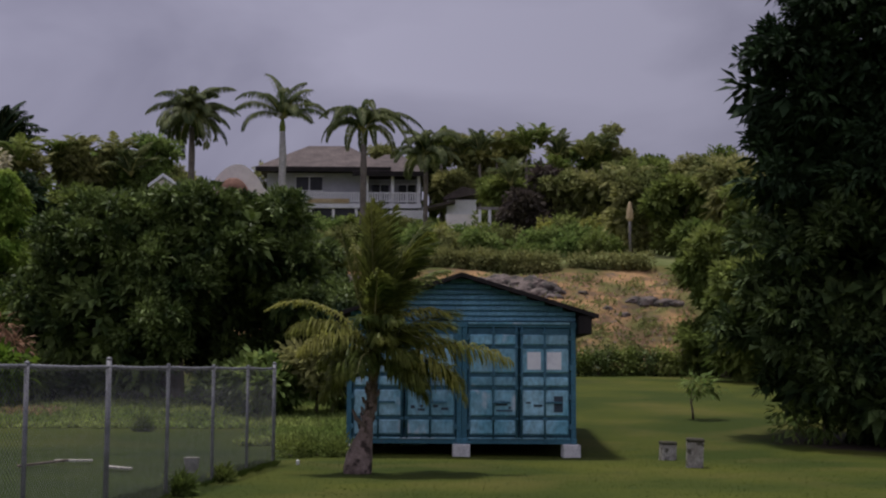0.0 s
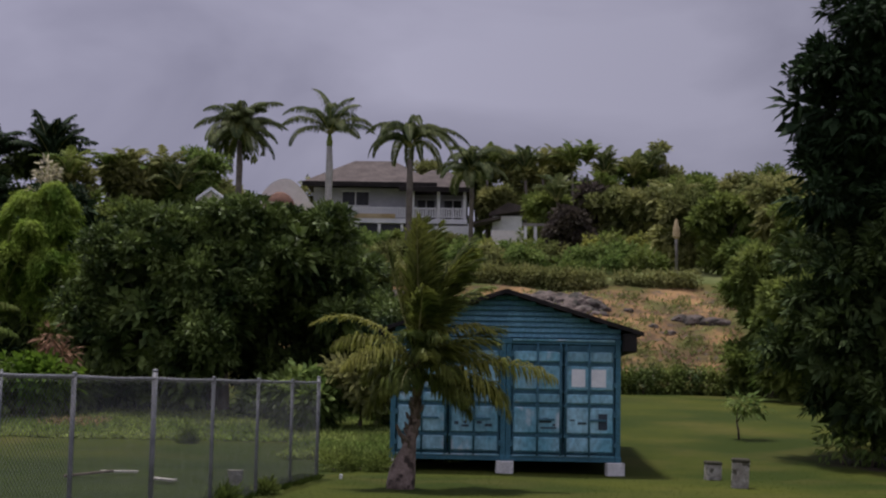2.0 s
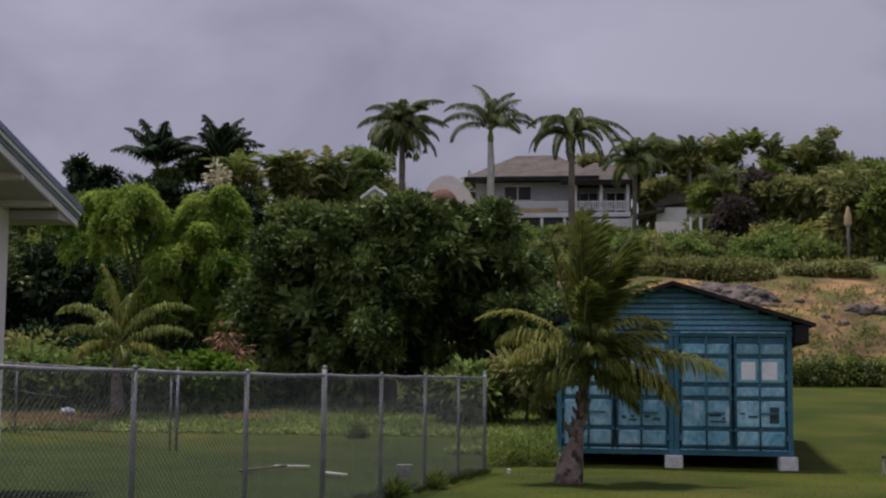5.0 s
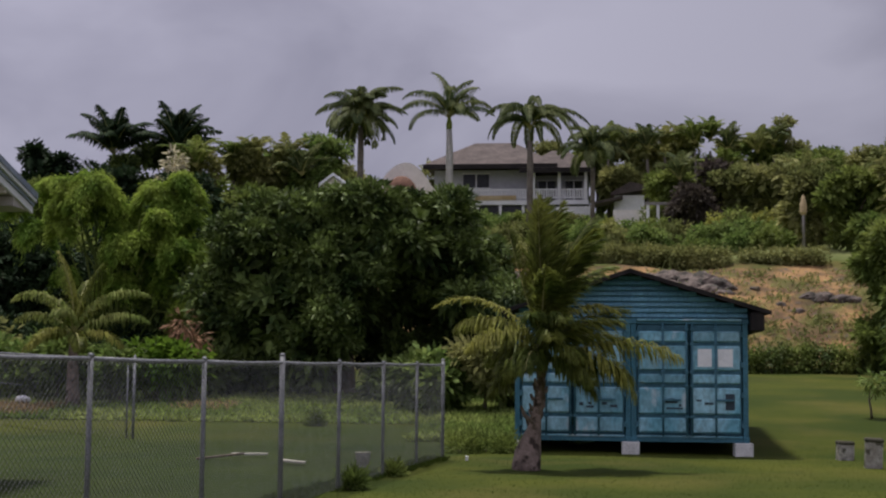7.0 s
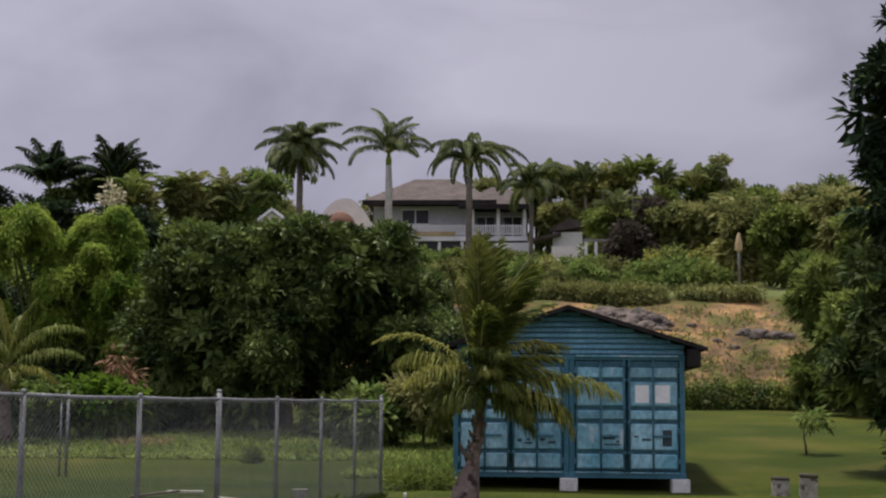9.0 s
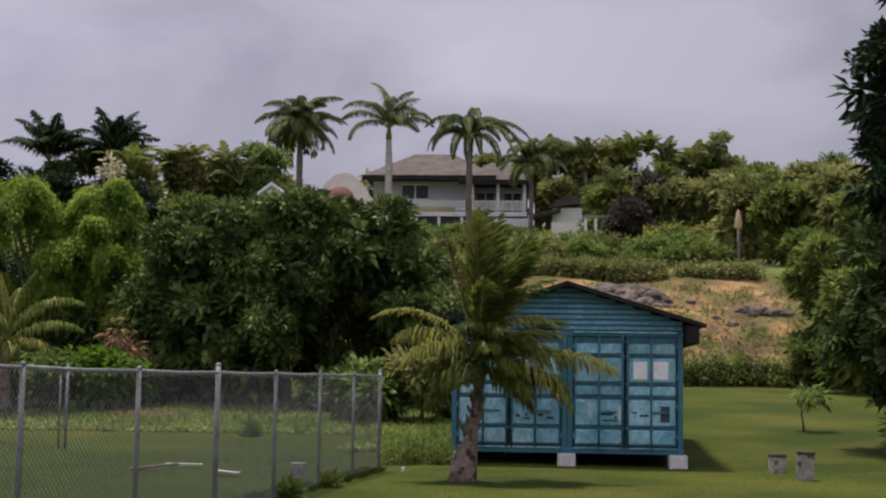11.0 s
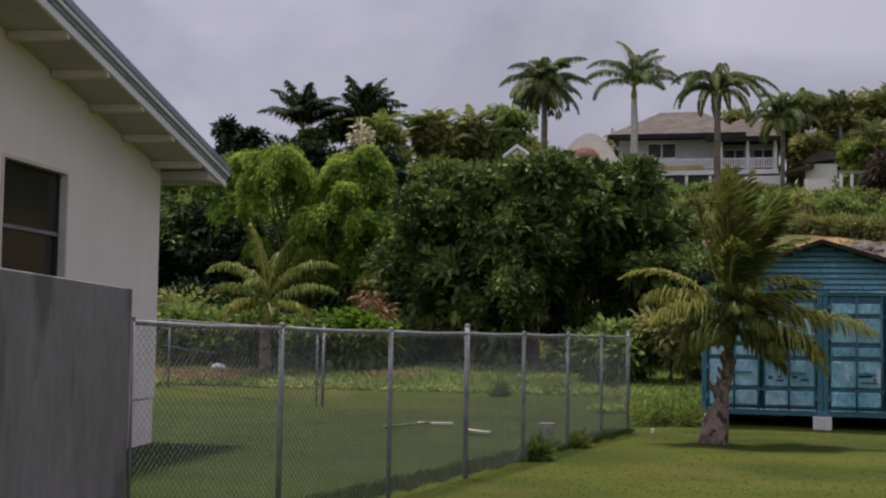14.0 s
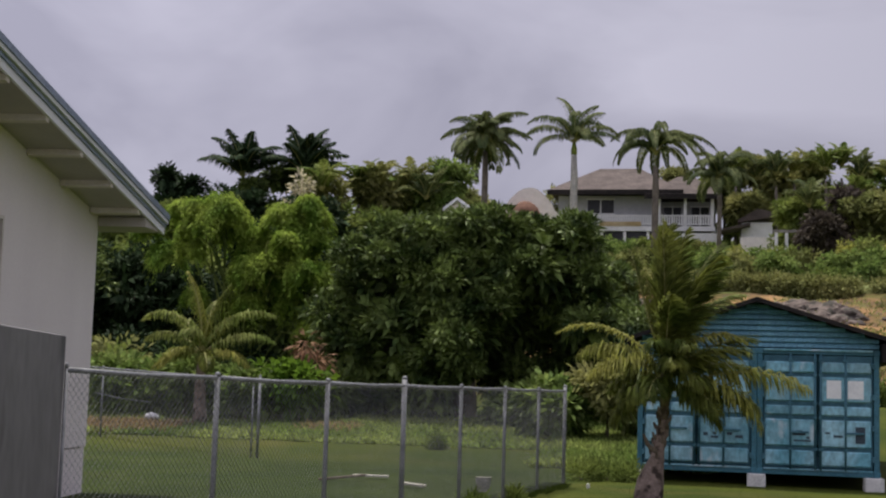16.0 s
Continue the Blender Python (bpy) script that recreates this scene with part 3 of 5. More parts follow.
def gable_roof():
    t = thing("gable_roof", "dark low gable roof with blue corrugated gable boards over containers", "roof")
    px, pz = 0.40, 3.80
    xl, zl, xr, zr = -2.28, 2.93, 3.28, 2.93
    y0, y1 = FRONT - 0.35, FRONT + 6.5
    th = 0.05
    for (xa, za), nm in (((xl, zl), "roof_slope"), ((xr, zr), "roof_slope")):
        bm = bmesh.new()
        prism(bm, [(xa, y0, za), (px, y0, pz), (px, y0, pz + th), (xa, y0, za + th)], (0, y1 - y0, 0))
        part(nm, bm, ROOF_DARK, t)
        bm = bmesh.new()
        prism(bm, [(xa, y0 - 0.03, za - 0.03), (px, y0 - 0.03, pz - 0.03), (px, y0 - 0.03, pz + th + 0.012), (xa, y0 - 0.03, za + th + 0.012)], (0, 0.03, 0))
        part("barge_board", bm, ROOF_DARK, t)
    # boards that close the gable, each a shallow ridged sheet
    z = TOPZ + 0.01
    step = 0.115
    while z < pz - 0.12:
        zt = min(z + step - 0.012, pz - 0.05)
        f = (z + step / 2 - zl) / (pz - zl)
        a = max(C_X[0], xl + (px - xl) * max(f, 0) + 0.08)
        b = min(C_X[2], xr + (px - xr) * max(f, 0) - 0.08)
        for u, v, dy in ((a, min(px + 0.03, b), 0.0), (max(px + 0.03, a), b, 0.012)):
            if v - u > 0.1:
                bm = bmesh.new()
                prism(bm, [(u, FRONT + 0.05 + dy, z), (u, FRONT + dy, z + 0.02), (u, FRONT + 0.015 + dy, zt - 0.02), (u, FRONT + 0.05 + dy, zt)], (v - u, 0, 0))
                part("gable_board", bm, GABLE_BLUE, t)
        z += step
    bm = bmesh.new()
    prism(bm, [(C_X[0] + 0.05, FRONT + 0.07, TOPZ), (C_X[2] - 0.05, FRONT + 0.07, TOPZ), (C_X[2] - 0.05, FRONT + 0.07, zr + 0.10), (px, FRONT + 0.07, pz - 0.02), (C_X[0] + 0.05, FRONT + 0.07, zl + 0.02)], (0, 0.02, 0))
    part("gable_backing", bm, STEEL_BLUE, t)
    # dropped flap under the eave
    part("eave_board", boxed((xr - 0.42, y0 + 0.02, zr - 0.36), (xr - 0.14, y1, zr + 0.03), 0.02), ROOF_DARK, t)
    part("eave_board", boxed((xl + 0.04, y0, zl - 0.10), (xl + 0.08, y1, zl + 0.02)), ROOF_DARK, t)


gable_roof()


def concrete_block(x0, x1, y0, y1, h, yaw):
    b = tagged(part("concrete_block", boxed((-(x1 - x0) / 2, -(y1 - y0) / 2, -0.03), ((x1 - x0) / 2, (y1 - y0) / 2, h), 0.015), CONCRETE_PALE), "pale concrete block propping up a container corner", "concrete block", "blocks under the containers")
    b.matrix_basis = pose((x0 + x1) / 2, (y0 + y1) / 2, ground_z(x0, y0), 0, 0, yaw)


for bx in (-2.02, 0.22, 2.53):
    concrete_block(bx, bx + 0.37, 28.84, 29.24, BASE - ground_z(bx, 28.84), 0 if bx < 2 else 3)
    concrete_block(bx, bx + 0.37, 34.4, 34.8, BASE - ground_z(bx, 34.4), 0)


# ---------------------------------------------------------------- two weathered stubs on the lawn
def stub(x, y, w, h, yaw):
    t = thing("concrete_stub", "short weathered concrete stub with a dark mossy top on the lawn", "concrete stub", "stubs on the lawn")
    bm = boxed((-w / 2, -w / 2, -0.05), (w / 2, w / 2, h), 0.02)
    bmesh.ops.subdivide_edges(bm, edges=bm.edges[:], cuts=2, use_grid_fill=True)
    for v in bm.verts:
        v.co += noise.noise_vector(v.co * 6 + Vector((x, y, 0))) * 0.02
    part("post", bm, CONCRETE_OLD, t)
    part("cap", boxed((-w / 2 - 0.012, -w / 2 - 0.012, h - 0.03), (w / 2 + 0.012, w / 2 + 0.012, h + 0.05), 0.025), MOSS, t)
    t.matrix_basis = pose(x, y, ground_z(x, y), 0, 2, yaw)


stub(4.62, 28.2, 0.29, 0.33, 8)
stub(4.76, 25.95, 0.31, 0.50, -6)


# ---------------------------------------------------------------- chain-link fence
def chain_link(points, h, name, label):
    t = thing(name, label, "fence")
    for i, (x, y) in enumerate(points):
        z = ground_z(x, y)
        tall = i in (0, len(points) - 1) or (i == 3 and points[0][1] < 12)
        r = 0.034 if tall else 0.027
        if i == 0 and y < 12:
            tall, r = False, 0.014
        p = part("post", tube(bmesh.new(), [(x, y, z - 0.1), (x, y, z + h + (0.07 if tall else 0.0))], r, 10), GALV, t, smooth=True)
        part("post_cap", tube(bmesh.new(), [(x, y, z + h + (0.065 if tall else -0.005)), (x, y, z + h + (0.085 if tall else 0.022)), (x, y, z + h + (0.10 if tall else 0.034))], [r * 1.1, r * 1.08, r * 0.5], 10), GALV, p, smooth=True)
    for (x0, y0), (x1, y1) in zip(points, points[1:]):
        a = Vector((x0, y0, ground_z(x0, y0) + h - 0.02))
        b = Vector((x1, y1, ground_z(x1, y1) + h - 0.02))
        part("top_rail", tube(bmesh.new(), [a, a.lerp(b, 0.5) - Vector((0, 0, 0.012)), b], 0.022, 8), GALV, t, smooth=True)
        # woven wires: two families of slanting strands
        n = (b - a).length
        d = (b - a) / n
        side = d.cross(Vector((0, 0, 1))).normalized()
        verts, faces = [], []
        hh, pitch, r = h - 0.06, 0.07, 0.0019
        k = -hh
        while k < n:
            for s in (1, -1):
                u0, u1, w0, w1 = k, k + hh, 0.0, hh
                if u0 < 0:
                    w0, u0 = -u0, 0.0
                if u1 > n:
                    w1, u1 = hh - (u1 - n), n
                if u1 - u0 > 0.02:
                    za, zb = (w0, w1) if s > 0 else (hh - w0, hh - w1)
                    p0 = a + d * u0 + Vector((0, 0, za - hh)) + side * (0.03 + 0.002 * s)
                    p1 = a + d * u1 + Vector((0, 0, zb - hh)) + side * (0.03 + 0.002 * s)
                    w = (p1 - p0).normalized()
                    e1, e2 = side * r, w.cross(side) * r
                    i0 = len(verts)
                    verts += [p0 + e1, p0 - e1 * 0.5 + e2 * 0.87, p0 - e1 * 0.5 - e2 * 0.87, p1 + e1, p1 - e1 * 0.5 + e2 * 0.87, p1 - e1 * 0.5 - e2 * 0.87]
                    faces += [(i0, i0 + 1, i0 + 4, i0 + 3), (i0 + 1, i0 + 2, i0 + 5, i0 + 4), (i0 + 2, i0, i0 + 3, i0 + 5)]
            k += pitch
        me = bpy.data.meshes.new("wire_mesh")
        me.from_pydata([tuple(v) for v in verts], [], faces)
        me.materials.append(WIRE)
        w = new("wire_mesh", me)
        w.parent = t
    return t


FENCE = [(-5.19, 9.98), (-4.75, 12.1), (-4.34, 14.3), (-4.08, 16.75), (-3.86, 19.3), (-3.64, 21.8), (-3.42, 24.1), (-3.2, 26.1)]
BACK = [(-10.95, 30.6), (-16.6, 34.0), (-19.4, 35.7)]
chain_link(FENCE, 1.83, "chain_link_fence", "galvanised chain-link fence with steel posts along the lawn")
back = chain_link(BACK, 1.83, "chain_link_fence", "galvanised chain-link fence across the back of the yard")
part("gate_post", tube(bmesh.new(), [(-11.15, 30.72, 0), (-11.15, 30.72, 1.75)], 0.022, 10), GALV, back, smooth=True)
part("tension_wire", tube(bmesh.new(), [(-16.9, 34.2, 1.42), (-15.8, 33.5, 1.30), (-14.7, 32.9, 1.24)], 0.014, 6), GALV, back, smooth=True)


# ---------------------------------------------------------------- grey boundary wall
def boundary_wall():
    a, b, h = Vector((-5.22, 10.0, 0)), Vector((-2.75, 0.8, 0)), 2.10
    d = (a - b).normalized()
    s = Vector((-d.y, d.x, 0)) * 0.15
    bm = bmesh.new()
    prism(bm, [b - Vector((0, 0, 0.2)), a - Vector((0, 0, 0.2)), a - Vector((0, 0, 0.2)) + s, b - Vector((0, 0, 0.2)) + s], (0, 0, h + 0.2))
    bmesh.ops.bevel(bm, geom=bm.edges[:], offset=0.008, segments=1, affect="EDGES")
    w = part("boundary_wall", bm, WALL_GREY)
    tagged(w, "rough grey cement-rendered boundary wall with stains", "wall", kind="structure")


boundary_wall()

# ---------------------------------------------------------------- neighbouring house with an overhanging gable
H_K = Vector((-9.99, 19.98, 0))
H_D = Vector((0.11, -0.994, 0)).normalized()
H_N = Vector((0.994, 0.11, 0)).normalized()


def hp(s, n, z):
    """A point s along the gable wall from its far corner, n out from the wall, at height z."""
    return H_K + H_D * s + H_N * n + Vector((0, 0, z))


def near_house():
    t = thing("neighbour_house", "beige rendered house with a wide gable overhang and pale metal roof", "house")
    ridge_s, ridge_z, eave_s, eave_z = 6.72, 5.62, -0.86, 4.21
    far_s = 2 * ridge_s - eave_s
    slope = (ridge_z - eave_z) / (ridge_s - eave_s)

    def roof_under(s):
        return eave_z + slope * ((s - eave_s) if s < ridge_s else (far_s - s))

    w0, w1, wz0, wz1 = 3.58, 5.46, 2.25, 3.88
    end = 2 * ridge_s
    D = 0.2
    # gable wall in pieces round the window opening
    for s0, s1, z0, z1 in ((0, w0, 0.72, None), (w1, end, 0.72, None), (w0, w1, 0.72, wz0), (w0, w1, wz1, None)):
        bm = bmesh.new()
        out = [hp(s0, 0, z0), hp(s1, 0, z0)]
        if z1 is None:
            out.append(hp(s1, 0, roof_under(s1)))
            if s0 < ridge_s < s1:
                out.append(hp(ridge_s, 0, roof_under(ridge_s)))
            out.append(hp(s0, 0, roof_under(s0)))
        else:
            out += [hp(s1, 0, z1), hp(s0, 0, z1)]
        prism(bm, out, -H_N * D)
        part("wall", bm, HOUSE_WALL, t)
    bm = bmesh.new()
    prism(bm, [hp(0.02, -0.02, -0.2), hp(end, -0.02, -0.2), hp(end, -0.02, 0.70), hp(0.02, -0.02, 0.70)], -H_N * D)
    part("plinth", bm, HOUSE_WALL, t)
    bm = bmesh.new()
    prism(bm, [hp(0, -0.03, -0.2), hp(0, -9, -0.2), hp(0, -9, 4.4), hp(0, -0.03, 4.4)], H_D * D)
    part("wall", bm, HOUSE_WALL, t)
    bm = bmesh.new()
    prism(bm, [hp(end, -0.03, -0.2), hp(end, -9, -0.2), hp(end, -9, 4.4), hp(end, -0.03, 4.4)], -H_D * D)
    part("wall", bm, HOUSE_WALL, t)
    bm = bmesh.new()
    prism(bm, [hp(0, -9, -0.2), hp(end, -9, -0.2), hp(end, -9, roof_under(end)), hp(ridge_s, -9, ridge_z), hp(0, -9, roof_under(0))], -H_N * D)
    part("wall", bm, HOUSE_WALL, t)
    # window
    win = part("window", boxed((0, 0, 0), (0.01, 0.01, 0.01)), DARK_GLASS, t)
    bm = bmesh.new()
    prism(bm, [hp(w0, -0.16, wz0), hp(w1, -0.16, wz0), hp(w1, -0.16, wz1), hp(w0, -0.16, wz1)], -H_N * 0.02)
    bm.to_mesh(win.data)
    bm.free()
    for s0, s1, z0, z1 in ((w0, w0 + 0.05, wz0, wz1), (w1 - 0.05, w1, wz0, wz1), (w0 + 0.05, w1 - 0.05, wz1 - 0.05, wz1), (w0 + 0.05, w1 - 0.05, wz0, wz0 + 0.05)):
        bm = bmesh.new()
        prism(bm, [hp(s0, -0.10, z0), hp(s1, -0.10, z0), hp(s1, -0.10, z1), hp(s0, -0.10, z1)], -H_N * 0.05)
        part("window_frame", bm, LOUVRE, win)
    for z0, z1, n in ((wz0 + 0.05, wz0 + 0.76, -0.13), (wz0 + 0.82, wz1 - 0.05, -0.11)):
        bm = bmesh.new()
        prism(bm, [hp(w0 + 0.06, n, z0), hp(w1 - 0.06, n, z0), hp(w1 - 0.06, n, z1), hp(w0 + 0.06, n, z1)], -H_N * 0.012)
        part("sash_pane", bm, DARK_GLASS, win)
    bm = bmesh.new()
    prism(bm, [hp(w0 + 0.05, -0.085, wz0 + 0.765), hp(w1 - 0.05, -0.085, wz0 + 0.765), hp(w1 - 0.05, -0.085, wz0 + 0.815), hp(w0 + 0.05, -0.085, wz0 + 0.815)], -H_N * 0.06)
    part("sash_rail", bm, GALV, win)
    for s0, s1, z0, z1 in ((w0 - 0.02, w0 + 0.025, wz0 - 0.02, wz1 + 0.02), (w1 - 0.025, w1 + 0.02, wz0 - 0.02, wz1 + 0.02), (w0 + 0.025, w1 - 0.025, wz1 - 0.025, wz1 + 0.02), (w0 - 0.06, w1 + 0.06, wz0 - 0.07, wz0)):
        bm = bmesh.new()
        prism(bm, [hp(s0, 0.02, z0), hp(s1, 0.02, z0), hp(s1, 0.02, z1), hp(s0, 0.02, z1)], -H_N * 0.10)
        part("reveal", bm, HOUSE_TRIM, win)
    # roof slopes, soffit, barge boards
    for sa, sb in ((eave_s, ridge_s), (far_s, ridge_s)):
        za, zb = eave_z, ridge_z
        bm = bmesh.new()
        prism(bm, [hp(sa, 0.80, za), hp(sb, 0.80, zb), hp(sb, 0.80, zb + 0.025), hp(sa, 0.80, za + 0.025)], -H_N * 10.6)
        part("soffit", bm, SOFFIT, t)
        bm = bmesh.new()
        prism(bm, [hp(sa, 0.86, za + 0.16), hp(sb, 0.86, zb + 0.16), hp(sb, 0.86, zb + 0.20), hp(sa, 0.86, za + 0.20)], -H_N * 10.7)
        part("roof_slope", bm, ROOF_SHEET, t)
        for n0, zz0, zz1, mat, nm in ((0.82, -0.03, 0.08, FASCIA, "barge_board"), (0.845, 0.085, 0.14, ROOF_SHEET, "barge_flashing"), (0.88, 0.145, 0.20, FASCIA, "barge_trim"), (0.90, 0.205, 0.30, ROOF_SHEET, "roof_edge_cap")):
            bm = bmesh.new()
            prism(bm, [hp(sa, n0, za + zz0), hp(sb, n0, zb + zz0), hp(sb, n0, zb + zz1), hp(sa, n0, za + zz1)], -H_N * 0.04)
            part(nm, bm, mat, t)
        for k in range(1, 6):
            s = sa + (sb - sa) * k / 6
            z = za + (zb - za) * k / 6
            bm = bmesh.new()
            prism(bm, [hp(s - 0.05, 0.79, z - 0.10), hp(s + 0.05, 0.79, z - 0.08), hp(s + 0.05, 0.79, z + 0.005), hp(s - 0.05, 0.79, z - 0.012)], -H_N * 0.77)
            part("lookout_rafter", bm, HOUSE_TRIM, t)
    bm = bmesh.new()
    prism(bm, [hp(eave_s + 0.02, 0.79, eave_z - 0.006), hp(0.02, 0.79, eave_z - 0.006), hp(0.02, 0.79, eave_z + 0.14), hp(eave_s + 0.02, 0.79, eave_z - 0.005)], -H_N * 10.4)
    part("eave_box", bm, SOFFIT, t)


near_house()


# ---------------------------------------------------------------- young coconut palm on the lawn
def young_coconut():
    rng = np.random.default_rng(5)
    x, y = -1.43, 24.0
    t = thing("coconut_palm", "young wind-blown coconut palm with a swollen brown trunk base", "palm tree")
    t.location = (x, y, ground_z(x, y))
    bole = [(-0.04, -0.08, 0.25), (-0.03, 0.08, 0.255), (0.0, 0.3, 0.225), (0.05, 0.52, 0.175), (0.09, 0.68, 0.125), (0.13, 0.9, 0.105), (0.18, 1.15, 0.095), (0.21, 1.45, 0.08), (0.22, 1.75, 0.08), (0.23, 2.1, 0.07)]
    bm = tube(bmesh.new(), [(a, 0, z) for a, z, _ in bole], [r for _, _, r in bole], 18)
    for v in bm.verts:
        v.co += Vector((v.co.x - 0.05, v.co.y, 0)).normalized() * 0.022 * noise.noise(v.co * 7)
    part("trunk", bm, BARK_PALM, t, smooth=True)
    # ragged stubs of shed leaves round the upper trunk
    for k in range(26):
        a = k * 2.4
        z = 0.62 + k * 0.034
        cx = float(np.interp(z, [q[1] for q in bole], [q[0] for q in bole]))
        d = Vector((math.cos(a), math.sin(a), 0))
        p = Vector((cx, 0, z)) + d * 0.085
        out = 0.02 + 0.05 * ((k * 7) % 5) / 4
        part("leaf_base", tube(bmesh.new(), [p - d * 0.03, p + d * out * 0.5 + Vector((0, 0, 0.05)), p + d * out + Vector((0, 0, 0.13))], [0.042, 0.034, 0.016], 6), (BARK, BARK_PALM)[k % 2], t)
    part("leaf_base", tube(bmesh.new(), [(0.1, -0.08, 0.82), (-0.06, -0.12, 0.95), (-0.13, -0.13, 1.12)], [0.05, 0.04, 0.02], 7), BARK, t)
    # sheath from which the fronds leave
    part("sheath", tube(bmesh.new(), [(0.215, 0, 1.6), (0.225, 0, 1.85), (0.23, 0, 2.15), (0.235, 0, 2.4)], [0.08, 0.11, 0.09, 0.04], 12), BARK_PALM, t, smooth=True)
    #   height of the base, azimuth (0: towards +x), elevation at base and tip, length, leaflet length, sag, tone, wind on the leaflets, vee
    # tone: yellowed fronds, and light on the right fronds put into leaflet colour
    F = [
        (2.2, 180, 86, 90, 2.65, 0.46, 0.05, 0, 0.15, 0.1), (2.2, 240, 88, 80, 2.45, 0.55, 0.1, 0, 0.5, 0.1), (2.15, 185, 72, 74, 2.2, 0.42, 0.1, 0, 0.3, 0.1), (2.2, 100, 86, 80, 2.6, 0.55, 0.1, 0, 0.5, 0.1), (2.2, 350, 88, 76, 2.5, 0.62, 0.15, 0, 0.7, 0.1),
        (2.2, 20, 80, 50, 2.45, 0.66, 0.2, 0, 0.8, 0.15), (2.15, 330, 78, 40, 2.3, 0.66, 0.2, 0, 0.8, 0.15), (2.15, 10, 76, 42, 2.2, 0.62, 0.3, 0, 0.7, 0.15), (2.15, 30, 70, 6, 2.2, 0.55, 0.5, 2, 0.6, 0.2), (2.1, 350, 66, -40, 1.9, 0.40, 0.9, 1, 0.3, 0.2),
        (2.1, 180, 56, -34, 2.5, 0.26, 0.7, 1, 0.1, 0.2),
        (2.15, 184, 44, -40, 1.85, 0.55, 1.8, 1, 0.1, 0.1), (2.1, 205, 34, -55, 1.7, 0.55, 1.8, 1, 0.1, 0.1), (2.05, 165, 20, -60, 1.25, 0.5, 1.8, 0, 0.1, 0.1), (2.0, 225, 15, -70, 1.15, 0.55, 1.6, 0, 0.1, 0.1), (2.0, 140, 30, -60, 1.2, 0.5, 1.4, 0, 0.1, 0.1),
        (1.85, 358, 26, -34, 2.75, 0.62, 2.2, 1, 0.3, 0.05), (1.85, 344, 24, -88, 2.25, 0.60, 2.0, 1, 0.1, 0.05), (1.85, 8, 14, -45, 1.8, 0.7, 2.2, 0, 0.3, 0.05), (1.9, 320, 10, -60, 1.4, 0.6, 1.8, 0, 0.2, 0.1),
        (2.1, 12, 44, 0, 1.8, 0.7, 0.4, 0, 1.0, 0.1), (2.1, 335, 36, -10, 1.7, 0.66, 0.5, 0, 1.0, 0.1), (2.05, 30, 28, -20, 1.8, 0.66, 0.8, 0, 0.7, 0.1), (2.05, 280, 48, -40, 1.3, 0.5, 1.2, 0, 0.3, 0.1), (2.05, 60, 40, -30, 1.7, 0.6, 0.9, 0, 0.5, 0.1),
        (2.1, 260, 62, -20, 1.35, 0.5, 1.0, 0, 0.6, 0.1), (2.1, 292, 58, -25, 1.4, 0.5, 1.0, 0, 0.8, 0.1), (2.15, 275, 76, 30, 1.6, 0.5, 0.6, 0, 0.7, 0.1), (2.0, 305, 28, -50, 1.3, 0.55, 1.2, 0, 0.6, 0.1), (2.0, 255, 20, -70, 1.2, 0.5, 1.8, 0, 0.3, 0.1), (1.9, 190, -5, -75, 1.3, 0.5, 1.8, 0, 0.1, 0.1), (1.9, 345, -5, -75, 1.3, 0.55, 1.8, 0, 0.2, 0.1), 
    ]
    for z, az, e0, e1, ln, ll, sag, tone, wind, vee in F:
        add_frond(t, (0.225, 0, z), (FROND_COCO, FROND_YELLOW, FROND_LIGHT)[tone], 0.022, rng, length=ln if e1 > 5 else ln * 0.92, azimuth=az, elev0=e0, elev1=e1, leaflets=100 if e1 > 5 else 74, leaf_len=ll, width=0.034, sag=sag, sweep=(0.04, 0, 0), wind=(wind, 0, 0), vee=vee, messy=0.2 if e1 > 5 else 0.28, forward=0.8 if e1 > 5 else 0.55)
    return t


young_coconut()


def palm(name, label, x, y, crown_z, fronds, length, mat_trunk, seed, trunk_r, leaf_len=0.95, group="", shaft=True, width=0.15, n_leaf=40, mat=FROND, e_lo=-5, sag=0.9, bend=(55, 105), curl=1.4):
    """A tall feather palm: crown_z is the height of its growing point."""
    rng = np.random.default_rng(seed)
    z0 = ground_z(x, y)
    t = thing(name, label, "palm tree", group)
    t.location = (x, y, z0)
    h = crown_z - z0
    part("trunk", tube(bmesh.new(), [(0, 0, -0.2), (0.03, 0, h * 0.3), (0.05, 0, h * 0.7), (0, 0, h - 0.9)], [trunk_r * 1.3, trunk_r, trunk_r * 1.05, trunk_r * 0.8], 10), mat_trunk, t, smooth=True)
    if shaft:
        part("crownshaft", tube(bmesh.new(), [(0, 0, h - 0.9), (0, 0, h - 0.5), (0, 0, h + 0.1)], [trunk_r * 0.85, trunk_r * 0.9, trunk_r * 0.4], 10), LEAF_MID, t, smooth=True)
    for k in range(fronds):
        u = k / fronds
        az = k * 137.5 + rng.uniform(-12, 12)
        e0 = 88 - 84 * u ** 1.25 + rng.uniform(-8, 8) + e_lo * u
        e1 = e0 - rng.uniform(*bend)
        add_frond(t, (0, 0, h), mat, 0.05, rng, length=length * rng.uniform(0.75, 1.15), azimuth=az, elev0=e0, elev1=e1, leaflets=n_leaf, leaf_len=leaf_len, width=width, sag=sag, sweep=(0.10, 0, 0), vee=0.3, steps=14, curl=curl)
    return t


